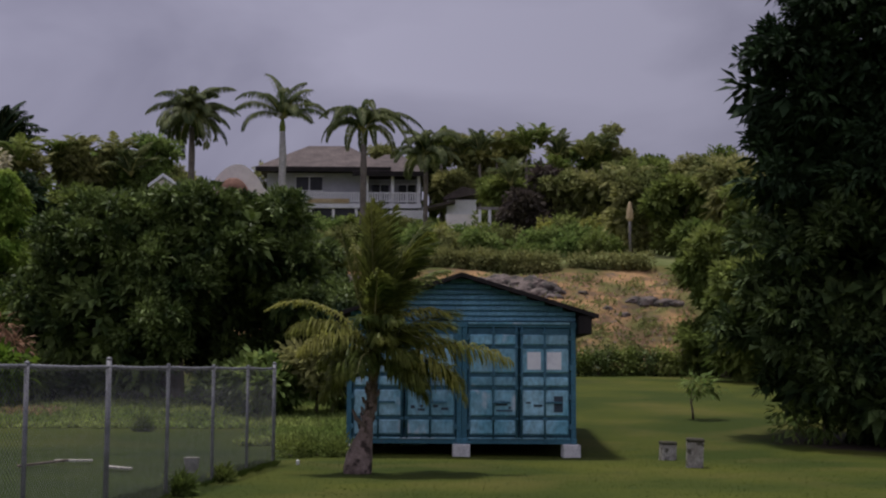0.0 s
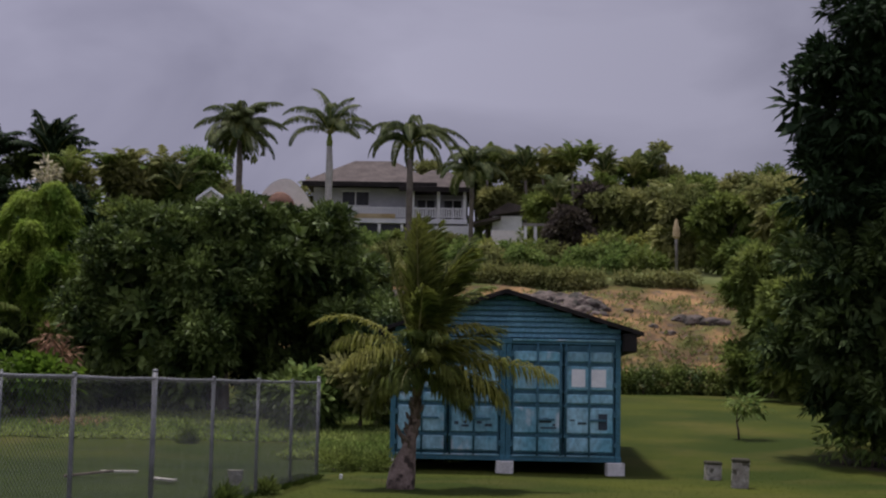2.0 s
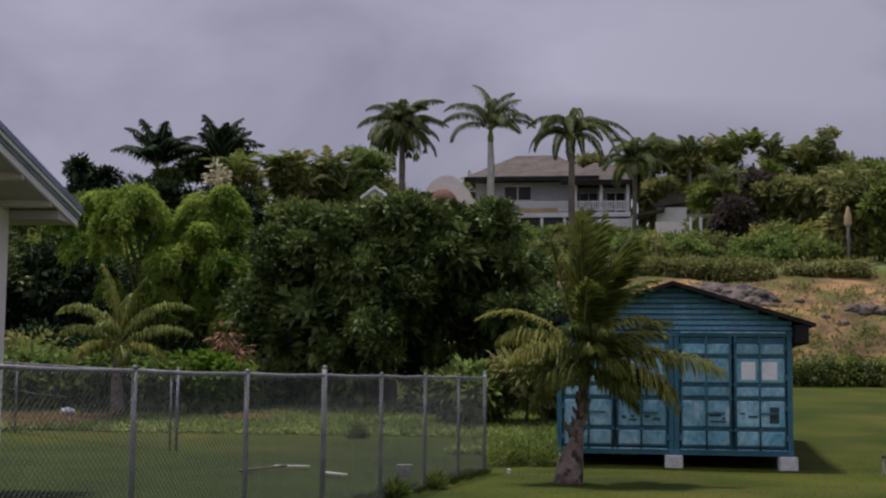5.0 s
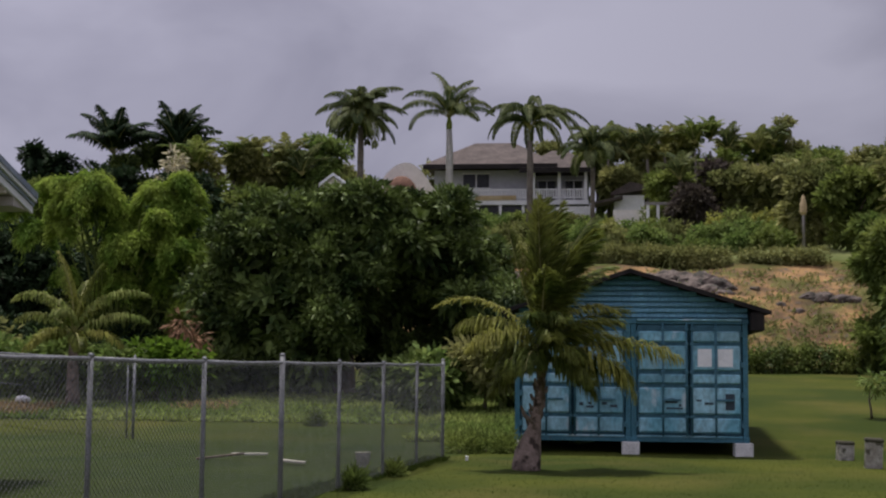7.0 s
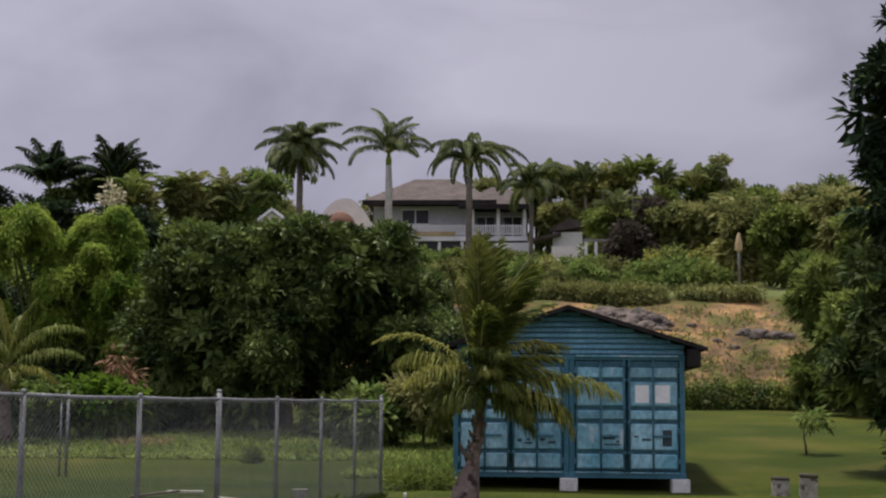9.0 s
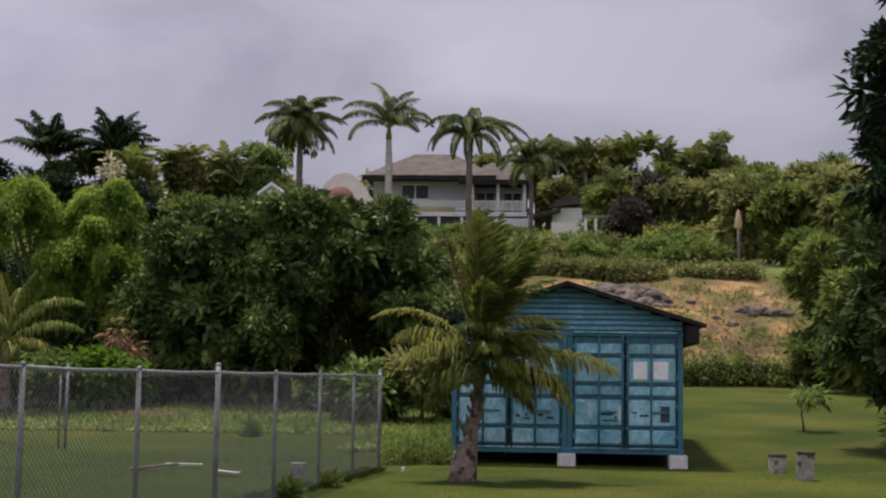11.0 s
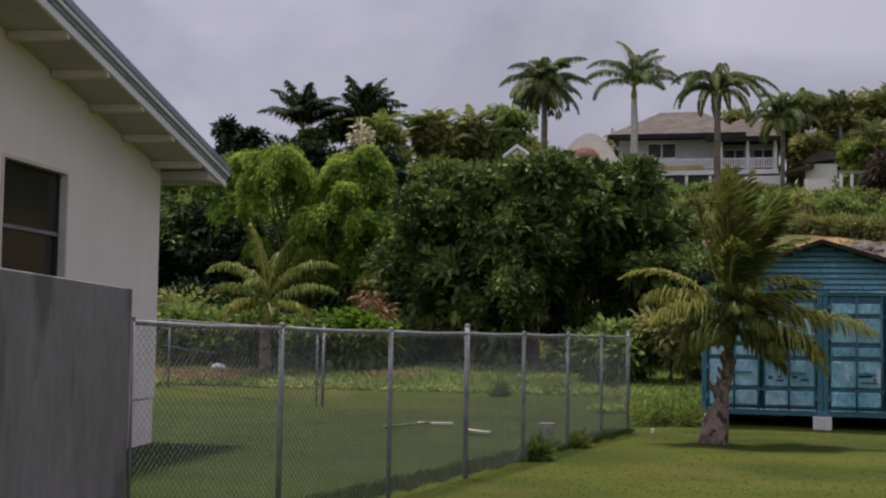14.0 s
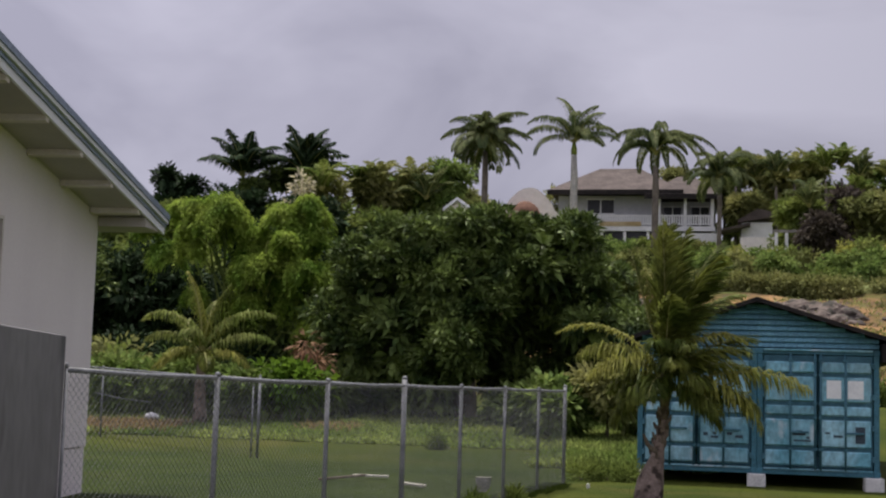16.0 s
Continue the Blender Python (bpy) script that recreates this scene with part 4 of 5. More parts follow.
palm("royal_palm", "tall royal palm with a pale trunk before the hill house", -12.48, 104.3, 21.2, 14, 4.6, BARK_ROYAL, 12, 0.27, group="palms by the hill house", e_lo=18, bend=(75, 130), leaf_len=0.95, n_leaf=60, width=0.09, sag=1.6, curl=1.2)
palm("royal_palm", "tall palm with a dark trunk and full drooping crown", -19.3, 103.2, 21.3, 36, 3.8, BARK_GREY, 11, 0.24, group="palms by the hill house", shaft=False, e_lo=-26, bend=(70, 125), leaf_len=0.95, width=0.09, n_leaf=60, sag=1.6, curl=1.1)
palm("royal_palm", "palm with drooping fronds and brown trunk before the hill house", -6.24, 104.8, 20.3, 20, 5.6, BARK_GREY, 13, 0.24, group="palms by the hill house", shaft=False, e_lo=45, bend=(140, 172), leaf_len=0.8, width=0.10, n_leaf=64, sag=2.4, curl=0.85)
palm("royal_palm", "smaller palm beside the hill house roof", -1.5, 112.0, 19.6, 16, 3.9, BARK_GREY, 14, 0.18, group="palms by the hill house", shaft=False, bend=(100, 150), sag=1.6)
palm("royal_palm", "dark feathery palm on the wooded hill", -33.7, 88.8, 16.1, 23, 3.5, BARK_GREY, 15, 0.2, group="palms on the wooded hill", mat=LEAF_DARK, e_lo=30, bend=(30, 95), leaf_len=1.05, width=0.12, n_leaf=42, sag=1.1)
palm("royal_palm", "dark feathery palm on the wooded hill", -29.6, 90.3, 16.5, 23, 3.5, BARK_GREY, 16, 0.2, group="palms on the wooded hill", mat=LEAF_DARK, e_lo=30, bend=(30, 95), leaf_len=1.05, width=0.12, n_leaf=42, sag=1.1)


def low_coconut():
    rng = np.random.default_rng(17)
    x, y = -15.05, 37.0
    t = thing("coconut_palm", "low coconut palm with yellowed arching fronds before the bamboo", "palm tree")
    t.location = (x, y, ground_z(x, y))
    part("trunk", tube(bmesh.new(), [(0.05, 0, -0.1), (0.02, 0, 0.5), (0, 0, 1.3), (0, 0, 2.1)], [0.24, 0.19, 0.15, 0.10], 12), BARK_PALM, t, smooth=True)
    #   azimuth, elevation at base and tip, length, tone
    for az, e0, e1, ln, tone in ((170, 88, 55, 2.5, 1), (185, 74, -45, 2.5, 0), (180, 46, -40, 2.0, 0), (205, 10, -75, 1.7, 1), (8, 66, -30, 2.7, 0), (0, 38, -35, 2.4, 0), (350, 16, -55, 1.7, 1), (95, 72, 30, 2.0, 2), (265, 70, -50, 1.6, 0), (232, 24, -80, 1.6, 1), (300, 12, -75, 1.3, 2), (55, 62, 0, 2.2, 2), (140, 56, 0, 2.0, 2), (20, 84, 50, 2.2, 2)):
        add_frond(t, (0, 0, 2.1), (FROND_LIGHT, FROND_YELLOW, FROND_COCO)[tone], 0.035, rng, length=ln, azimuth=az, elev0=e0, elev1=e1, leaflets=64, leaf_len=0.5, width=0.045, sag=2.2, sweep=(0.03, 0, 0), vee=0.2, messy=0.2)


low_coconut()


# ---------------------------------------------------------------- trees and bushes
def lobes_of(seed, n, rx, ry, z0, z1, a, b):
    """n random lobes inside a box of half-widths rx, ry from z0 to z1, of radius a to b."""
    r = np.random.default_rng(seed)
    out = []
    for k in range(n):
        s = r.uniform(min(a, b), max(a, b))
        out.append((r.uniform(-rx, rx), r.uniform(-ry, ry), r.uniform(z0, z1), s, s, s * r.uniform(0.75, 0.95)))
    return out


MANGO = [(-3.6, 0, 2.0, 1.7, 2.0, 2.0), (-3.0, 0, 4.0, 1.7, 1.8, 1.5), (-1.3, -0.4, 4.9, 1.9, 2.0, 1.5), (0.5, 0, 5.0, 1.8, 2.0, 1.3), (2.2, 0.3, 4.9, 1.8, 1.8, 1.2), (3.5, 0.9, 3.6, 1.3, 1.5, 1.4), (-1.8, -0.8, 2.6, 2.0, 2.0, 1.8), (-0.2, -0.8, 2.9, 1.5, 1.8, 1.7), (2.2, 3.0, 2.2, 1.7, 1.2, 1.8), (3.1, 0.9, 5.3, 1.3, 1.3, 1.0), (-0.5, -1.5, 1.7, 1.2, 1.0, 1.3), (-0.1, -1.3, 3.6, 1.3, 1.0, 1.2), (-3.2, -0.3, 0.8, 1.6, 1.6, 0.9), (-1.0, -0.6, 0.9, 1.6, 1.6, 0.9), (1.6, 2.8, 1.0, 1.8, 1.2, 1.0), (3.6, 2.4, 1.4, 1.2, 1.0, 1.2), (0.6, 2.4, 3.2, 1.9, 1.2, 2.0), (2.2, 3.0, 3.6, 1.6, 1.2, 1.4)]
broadleaf("mango_tree", "wide dense dark green mango tree reaching down to the ground", -8.3, 42.0, MANGO, LEAF_MANGO, 3600, 24, 0.25, 0.095, 21, 0.32, core=0.08, spread=0.2, droop=0.2, billow=0.72, limbs=2)
BIG = [(0.8, 0, 8.4, 3.3, 3.2, 2.4), (-1.7, 0, 8.3, 1.7, 2.0, 1.5), (2.0, 0, 11.4, 2.9, 3.0, 2.2), (0.9, -0.3, 11.6, 1.6, 1.6, 1.5), (0.3, -0.8, 7.4, 1.6, 1.6, 1.4), (0.2, 0.2, 10.2, 1.8, 2.0, 1.3), (-1.3, -0.3, 3.9, 2.0, 2.4, 1.7), (-2.2, -0.2, 2.4, 1.5, 2.0, 1.2), (0.6, -0.8, 4.5, 2.8, 2.8, 2.2), (2.8, -0.5, 4.4, 3.0, 3.0, 2.6), (-0.4, -0.8, 1.9, 1.8, 2.0, 1.0), (3.8, 0, 8.0, 3.2, 3.2, 2.8), (-0.4, 0, 6.3, 2.0, 2.2, 1.3), (-1.7, -0.2, 6.5, 1.4, 1.5, 1.3), (-1.2, -0.6, 1.3, 1.7, 1.8, 0.8), (1.4, -0.8, 1.5, 2.0, 2.0, 1.0), (3.6, -0.6, 1.7, 2.2, 2.0, 1.2), (0.2, -1.2, 0.75, 1.5, 1.5, 0.6), (2.4, -1.2, 0.8, 1.7, 1.5, 0.7), (4.4, -1.0, 0.9, 1.6, 1.5, 0.8), (1.0, -0.5, 6.4, 2.2, 2.4, 1.8), (3.2, -0.4, 6.2, 2.4, 2.4, 1.8), (-0.8, -1.1, 0.75, 0.9, 0.9, 0.65), (-1.5, -0.9, 1.5, 0.9, 0.9, 0.7), (-0.5, -2.2, 0.95, 1.0, 0.9, 0.75), (0.5, -2.4, 0.8, 1.1, 0.9, 0.7), (1.6, -2.4, 0.9, 1.2, 0.9, 0.8)]
HIGH = [(a - 1.3, b, c, d * 1.1, e * 1.1, f * 1.1) for a, b, c, d, e, f in BIG if not (a < 0.7 and c < 5.5)]
# low branches split off as an added tree, to carry the sunlit leaf colour
LOW = [(a - 0.2, b, c, d * 1.1, e * 1.1, f * 1.1) for a, b, c, d, e, f in BIG if a < 0.7 and c < 5.5]
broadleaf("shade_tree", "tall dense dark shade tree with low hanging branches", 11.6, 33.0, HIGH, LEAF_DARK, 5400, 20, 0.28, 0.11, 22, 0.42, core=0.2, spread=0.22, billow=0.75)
broadleaf("low_lit_branches", "low branches beside the shade tree in a lighter, sunlit leaf colour", 10.85, 33.2, LOW, LEAF_LOW_LIT, 2000, 20, 0.26, 0.11, 29, 0.2, core=0.1, spread=0.22, billow=0.7)


def bamboo():
    """Arching canes, each ending in a rounded plume of small leaves (dx, dz, radius, drop of the tip)."""
    rng = np.random.default_rng(23)
    x0, y0 = -16.9, 44.2
    z0 = ground_z(x0, y0)
    t = thing("bamboo_clump", "bright green bamboo clump with rounded feathery plumes", "bamboo")
    t.location = (x0, y0, z0)
    P = [(-2.7, 4.95, 0.74), (-0.36, 6.15, 1.12), (-2.0, 6.5, 0.62), (1.6, 6.2, 0.82), (2.45, 6.75, 0.55), (1.75, 3.2, 0.85), (0.75, 4.4, 0.72), (2.6, 4.3, 0.7), (2.75, 5.5, 0.65), (0.75, 5.6, 0.6), (-1.35, 5.15, 0.5), (-1.1, 3.5, 0.5), (0.1, 3.3, 0.62), (3.0, 3.0, 0.6), (-3.4, 6.0, 0.5)]
    P += [(rng.uniform(0.2, 3.2), rng.uniform(2.4, 6.6), rng.uniform(0.38, 0.62)) for _ in range(16)] + [(rng.uniform(-2.2, 0.2), rng.uniform(5.6, 6.6), rng.uniform(0.35, 0.55)) for _ in range(5)]
    for k, (dx, dz, r) in enumerate(P):
        dy = rng.uniform(-0.9, 0.5)
        bx, by = rng.uniform(-0.6, 0.6), rng.uniform(-0.3, 0.5)
        part("cane", tube(bmesh.new(), [(bx, by, -0.1), (bx + (dx - bx) * 0.2, by, dz * 0.6), (bx + (dx - bx) * 0.6, dy, dz + r * 0.3), (dx, dy, dz)], [0.05, 0.04, 0.03, 0.012], 6), LEAF_MID, t, smooth=True)
        # sprays that rise from the cane's tip and arch over on all sides, leaving a shaded hollow below
        q = []
        n = int(230 * r / 0.7)
        az = rng.uniform(0, 2 * math.pi, n)
        reach, lift = rng.uniform(0.15, 1.0, n) ** 0.6 * (0.85 + 0.25 * np.sin(3 * az + k)), rng.uniform(0.6, 1.2, n)
        fall = rng.uniform(0.6, 2.0, n)
        for u in np.linspace(0.35, 1.0, 7):
            w = reach * u
            p = np.stack([dx + np.cos(az) * w * r, dy + np.sin(az) * w * r, dz + r * lift * (1.0 - 0.15 * reach - fall * w ** 2.6) * 0.85], 1)
            cc = np.repeat(p, 5, 0)
            m = len(cc)
            dd = np.stack([np.repeat(np.cos(az), 5), np.repeat(np.sin(az), 5), np.full(m, 0.5 - 1.3 * u)], 1)
            q.append(leaf_quads(cc + rng.normal(size=(m, 3)) * 0.075, unit(dd + np.array([0, 0, -0.3]) + rng.normal(size=(m, 3)) * 0.4), 0.17, 0.042, rng, unit(dd * 0.5 + np.array([0, 0, 0.8]))))
        me = quads_mesh("plume", np.concatenate(q))
        me.materials.append(LEAF_BAMBOO)
        c = new("plume", me)
        c.parent = t
    return t


bamboo()
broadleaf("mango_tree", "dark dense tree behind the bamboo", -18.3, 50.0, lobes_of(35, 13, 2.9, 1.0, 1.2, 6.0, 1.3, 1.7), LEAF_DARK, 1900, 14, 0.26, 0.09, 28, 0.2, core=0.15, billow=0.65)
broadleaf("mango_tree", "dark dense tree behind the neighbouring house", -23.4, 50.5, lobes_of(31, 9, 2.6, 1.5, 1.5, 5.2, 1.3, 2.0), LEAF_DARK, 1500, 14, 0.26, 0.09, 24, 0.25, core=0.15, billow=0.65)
broadleaf("mango_tree", "dark dense tree at the edge of the yard", -29.0, 47.0, lobes_of(32, 9, 3.2, 1.5, 1.5, 5.6, 1.5, 2.2), LEAF_MANGO, 1500, 14, 0.26, 0.09, 25, 0.25, core=0.15, billow=0.65)
broadleaf("mango_tree", "dark dense tree between mango and bamboo", -13.6, 46.5, lobes_of(33, 8, 1.8, 1.2, 1.5, 5.2, 1.2, 1.8), LEAF_MANGO, 1300, 14, 0.25, 0.08, 26, 0.22, core=0.15, billow=0.65)
broadleaf("mango_tree", "dark leafy tree above the yard", -3.2, 48.5, lobes_of(34, 8, 1.6, 1.2, 1.0, 3.8, 1.0, 1.6), LEAF_MANGO, 1200, 14, 0.25, 0.08, 27, 0.2, core=0.15, billow=0.65)

for k, (x, y, cz) in enumerate(((1.6, 121, 20.2), (4.8, 122, 20.9), (7.4, 121, 21.0), (10.2, 120, 20.2), (12.6, 119, 19.8), (9.0, 108, 16.4), (5.2, 104, 15.4), (-24.2, 90, 14.6), (-27.0, 86, 14.0), (-20.8, 90, 14.0), (12.3, 90, 13.0), (-0.2, 121, 20.6), (3.2, 120, 20.4), (6.2, 123, 21.2), (8.8, 122, 21.4), (14.2, 121, 20.6), (-22.4, 92, 14.9), (-25.6, 90, 14.6))):
    palm("cluster_palm", "bushy clustering palm among the hill trees", x, y, cz + 0.7, 13, 2.7, BARK_GREY, 140 + k, 0.12, leaf_len=0.6, group="bushy palms on the hill", shaft=False, width=0.14, n_leaf=22, mat=(FROND, LEAF_OLIVE, LEAF_MID)[k % 3], e_lo=40, sag=0.5)
broadleaf("flowering_tree", "tree with pale cream blossom clusters on the hillside", -28.6, 86.0, lobes_of(130, 6, 0.5, 0.5, 3.6, 5.6, 0.4, 0.6), LEAF_PALE, 60, 10, 0.30, 0.16, 131, 0.1)

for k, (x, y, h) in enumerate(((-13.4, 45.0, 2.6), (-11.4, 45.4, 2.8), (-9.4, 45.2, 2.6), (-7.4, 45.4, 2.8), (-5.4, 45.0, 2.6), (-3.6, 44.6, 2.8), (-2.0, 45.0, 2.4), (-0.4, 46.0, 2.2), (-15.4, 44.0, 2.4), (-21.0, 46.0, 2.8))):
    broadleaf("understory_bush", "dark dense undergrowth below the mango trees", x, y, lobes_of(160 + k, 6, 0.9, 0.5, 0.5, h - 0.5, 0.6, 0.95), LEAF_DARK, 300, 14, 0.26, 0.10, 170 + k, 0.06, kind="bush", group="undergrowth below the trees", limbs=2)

# right edge of the lawn
for k, (x, y, hgt, wid, mt) in enumerate(((13.0, 63.0, 8.6, 2.0, LEAF_MID), (15.6, 61.5, 9.2, 2.4, LEAF_MID), (18.8, 60.0, 9.8, 2.8, LEAF_MID), (13.6, 57.0, 5.6, 1.9, LEAF_MID))):
    broadleaf("leafy_tree", "leafy mid-green tree at the lawn's wooded edge", x, y, lobes_of(40 + k, 10, wid * 0.6, 1.2, 1.0, hgt - 1.4, 1.1, wid * 0.62), mt, 1100, 18, 0.36, 0.15, 60 + k, 0.2, spread=0.22, core=0.15, billow=0.7, group="trees at the lawn's edge")
broadleaf("sapling", "small large-leaved sapling leaning over the lawn", 6.85, 37.4, [(0, 0, 0.95, 0.26, 0.3, 0.16), (0.35, 0, 0.85, 0.22, 0.3, 0.14)], LEAF_SHRUB, 20, 7, 0.26, 0.11, 71, 0.03, kind="bush")
for k, (x, y, h) in enumerate(((8.3, 32.4, 0.9), (8.9, 32.0, 0.7), (9.6, 32.3, 1.0), (10.3, 31.9, 0.8), (9.6, 36.0, 0.6), (10.4, 36.4, 0.7))):
    broadleaf("low_plant", "low bright broad-leaved plant under the shade tree", x, y, [(0, 0, h * 0.6, 0.45, 0.4, h * 0.45)], LEAF_SHRUB, 22, 7, 0.24, 0.10, 80 + k, 0.03, kind="plant", group="plants under the shade tree")

# shrubs between fence and trees
for k, (x, y, w, h, mt) in enumerate(((-16.2, 38.6, 1.0, 1.9, LEAF_SHRUB), (-14.2, 38.4, 0.8, 1.6, LEAF_SHRUB), (-18.2, 39.4, 1.1, 2.1, LEAF_SHRUB), (-12.9, 38.8, 0.8, 1.7, LEAF_BRIGHT), (-4.6, 36.4, 0.7, 2.3, LEAF_SHRUB), (-3.4, 37.0, 0.7, 2.0, LEAF_OLIVE), (-5.0, 37.5, 0.7, 1.4, LEAF_MANGO), (-17.2, 39.5, 1.1, 1.3, LEAF_SHRUB), (-18.9, 40.5, 1.2, 1.7, LEAF_MID), (-15.4, 40.2, 1.0, 1.4, LEAF_SHRUB), (-13.8, 40.0, 0.9, 1.2, LEAF_MID), (-20.8, 42.5, 1.3, 2.0, LEAF_OLIVE), (-2.2, 37.6, 0.5, 0.7, LEAF_SHRUB), (-12.2, 40.3, 0.8, 1.0, LEAF_MANGO), (-6.4, 39.8, 0.8, 0.9, LEAF_MANGO))):
    broadleaf("shrub", "light green leafy shrub at the end of the yard", x, y, lobes_of(90 + k, 5, w * 0.6, 0.4, h * 0.3, h * 0.8, w * 0.5, w * 0.8), mt, 170, 11, 0.30, 0.15, 100 + k, 0.05, kind="bush", group="shrubs at the end of the yard")
broadleaf("dry_bush", "dead reddish-brown drooping fronds beside the mango tree", -12.5, 39.2, [(-0.1, 0, 2.2, 0.25, 0.3, 0.4), (0.2, 0, 1.7, 0.3, 0.3, 0.3)], LEAF_DRY, 34, 9, 0.40, 0.06, 120, 0.03, droop=0.9, kind="bush")

# wooded hill on the left: tree tops step up towards the ridge
HILL = [(-41, 84, 5.0, 2.4, LEAF_MID), (-37.6, 86, 7.8, 1.4, LEAF_DARK), (-35.8, 86, 6.6, 1.2, LEAF_DARK), (-36, 80, 5.8, 2.4, LEAF_MID), (-31.5, 84, 5.6, 2.2, LEAF_DARK), (-27.5, 88, 7.0, 2.0, LEAF_OLIVE), (-25, 92, 7.8, 2.2, LEAF_OLIVE), (-22.6, 93, 8.2, 2.4, LEAF_SHRUB), (-20.4, 92, 7.2, 2.2, LEAF_SHRUB), (-17.6, 95, 3.0, 1.6, LEAF_OLIVE), (-46, 84, 5.2, 2.6, LEAF_DARK), (-51, 84, 5.2, 2.6, LEAF_MID), (-30, 76, 5.0, 2.4, LEAF_MID), (-25, 78, 5.0, 2.4, LEAF_DARK), (-21, 80, 4.2, 2.2, LEAF_MID), (-17, 82, 3.2, 2.0, LEAF_MID), (-35, 70, 6.0, 2.6, LEAF_MID), (-28, 66, 6.0, 2.6, LEAF_MID), (-22, 66, 5.0, 2.4, LEAF_MID), (-16, 68, 4.4, 2.2, LEAF_MID), (-12.5, 88, 2.2, 1.6, LEAF_MID), (-14, 76, 3.2, 2.0, LEAF_MID), (-22, 110, 5.0, 2.6, LEAF_OLIVE), (-26, 112, 5.5, 2.8, LEAF_OLIVE), (-31, 110, 5.5, 2.8, LEAF_MID), (-18, 124, 5.5, 2.6, LEAF_OLIVE), (-12.2, 84, 1.8, 1.4, LEAF_MANGO), (-9.5, 74, 3.0, 1.7, LEAF_MANGO), (-6.5, 72, 2.2, 1.5, LEAF_MANGO), (-24.0, 90, 7.2, 1.6, LEAF_OLIVE), (-31.4, 91, 7.4, 1.5, LEAF_MANGO), (-33.4, 89.6, 6.6, 1.5, LEAF_MANGO), (-29.4, 91.4, 7.2, 1.4, LEAF_MANGO)]
for k, (x, y, h, w, mt) in enumerate(HILL):
    broadleaf("hill_tree", "leafy tree on the wooded hillside", x, y, lobes_of(200 + k, 8, w * 0.55, w * 0.4, 0.8, h - w * 0.35, w * 0.40, w * 0.62), mt, 480, 11, 0.42, 0.16, 300 + k, 0.14, spread=0.3, core=0.15, billow=0.65, group="trees on the wooded hillside", limbs=4)
broadleaf("flowering_tree", "small tree with pale cream blooms below the hill palms", -26.7, 80.5, [(0, 0, 6.4, 0.5, 0.5, 0.8), (0.2, 0, 5.6, 0.6, 0.5, 0.7), (-0.2, 0, 4.9, 0.5, 0.5, 0.6)], LEAF_PALE, 44, 7, 0.40, 0.18, 131, 0.08, limbs=3)
# ridge behind and beside the hill house
RIDGE = [(-1.2, 126, 7.6, 2.4, LEAF_MID), (1.2, 127, 7.4, 2.2, LEAF_MID), (3.6, 125, 7.0, 2.0, LEAF_OLIVE), (6.0, 126, 7.6, 2.3, LEAF_MID), (8.6, 125, 7.8, 2.4, LEAF_MID), (11.4, 124, 7.2, 2.3, LEAF_OLIVE), (13.6, 123, 7.6, 2.0, LEAF_MID), (15.6, 123, 8.4, 1.9, LEAF_OLIVE), (18.2, 120, 5.4, 2.4, LEAF_MID), (21.5, 118, 5.6, 2.6, LEAF_MID), (25, 116, 5.8, 2.8, LEAF_MID), (0.8, 120, 5.0, 1.8, LEAF_MID), (4.6, 108, 4.8, 1.9, LEAF_MID), (7.2, 106, 5.0, 2.1, LEAF_PURPLE), (9.8, 105, 5.2, 2.2, LEAF_OLIVE), (12.4, 103, 5.2, 2.3, LEAF_OLIVE), (15.2, 100, 5.4, 2.4, LEAF_MID), (18.6, 97, 6.0, 2.6, LEAF_MID), (5.8, 100, 3.0, 1.3, LEAF_PURPLE), (12.3, 88, 4.6, 1.5, LEAF_OLIVE), (15, 86, 5.0, 1.9, LEAF_MID), (18, 84, 6.0, 2.4, LEAF_MID), (22, 82, 6.5, 2.8, LEAF_MID), (-5.5, 130, 6.6, 2.2, LEAF_MID), (-9.5, 131, 5.4, 2.2, LEAF_MID)]
for k, (x, y, h, w, mt) in enumerate(RIDGE):
    broadleaf("hill_tree", "leafy tree on the ridge behind the hill house", x, y, lobes_of(400 + k, 9, w * 0.6, w * 0.4, 0.8, h + 0.7 - w * 0.35, w * 0.34, w * 0.54), LEAF_OLIVE if k % 2 and mt is LEAF_MID else mt, 480, 11, 0.44, 0.17, 500 + k, 0.14, spread=0.3, core=0.15, billow=0.65, group="trees on the ridge", limbs=4)
# garden plants and hedges on the slope below the house
GARDEN = [(-12.5, 115.4, 0.8), (-10.6, 115.6, 0.6), (-8.8, 115.5, 0.7), (-7.0, 115.4, 0.6), (-5.2, 115.6, 0.6), (-3.4, 115.4, 0.7), (-1.6, 115.5, 0.6), (-14.2, 115.2, 1.2), (-8.5, 97, 1.6), (-6.2, 96, 1.4), (-3.5, 97, 1.5), (-1.0, 96, 1.3), (1.5, 98, 1.6), (3.8, 94, 1.5), (8.2, 92, 1.9), (9.6, 93, 2.0), (11.0, 91, 1.8), (13.0, 90, 1.9), (6.8, 93, 1.4), (-4.5, 90, 1.5), (-1.6, 89, 1.6), (0.6, 90, 1.4), (2.6, 88, 1.4), (5.6, 87, 1.0), (8.6, 86, 1.1), (-7.0, 88, 1.5), (-9.6, 92, 1.8), (10.2, 85, 1.0)]
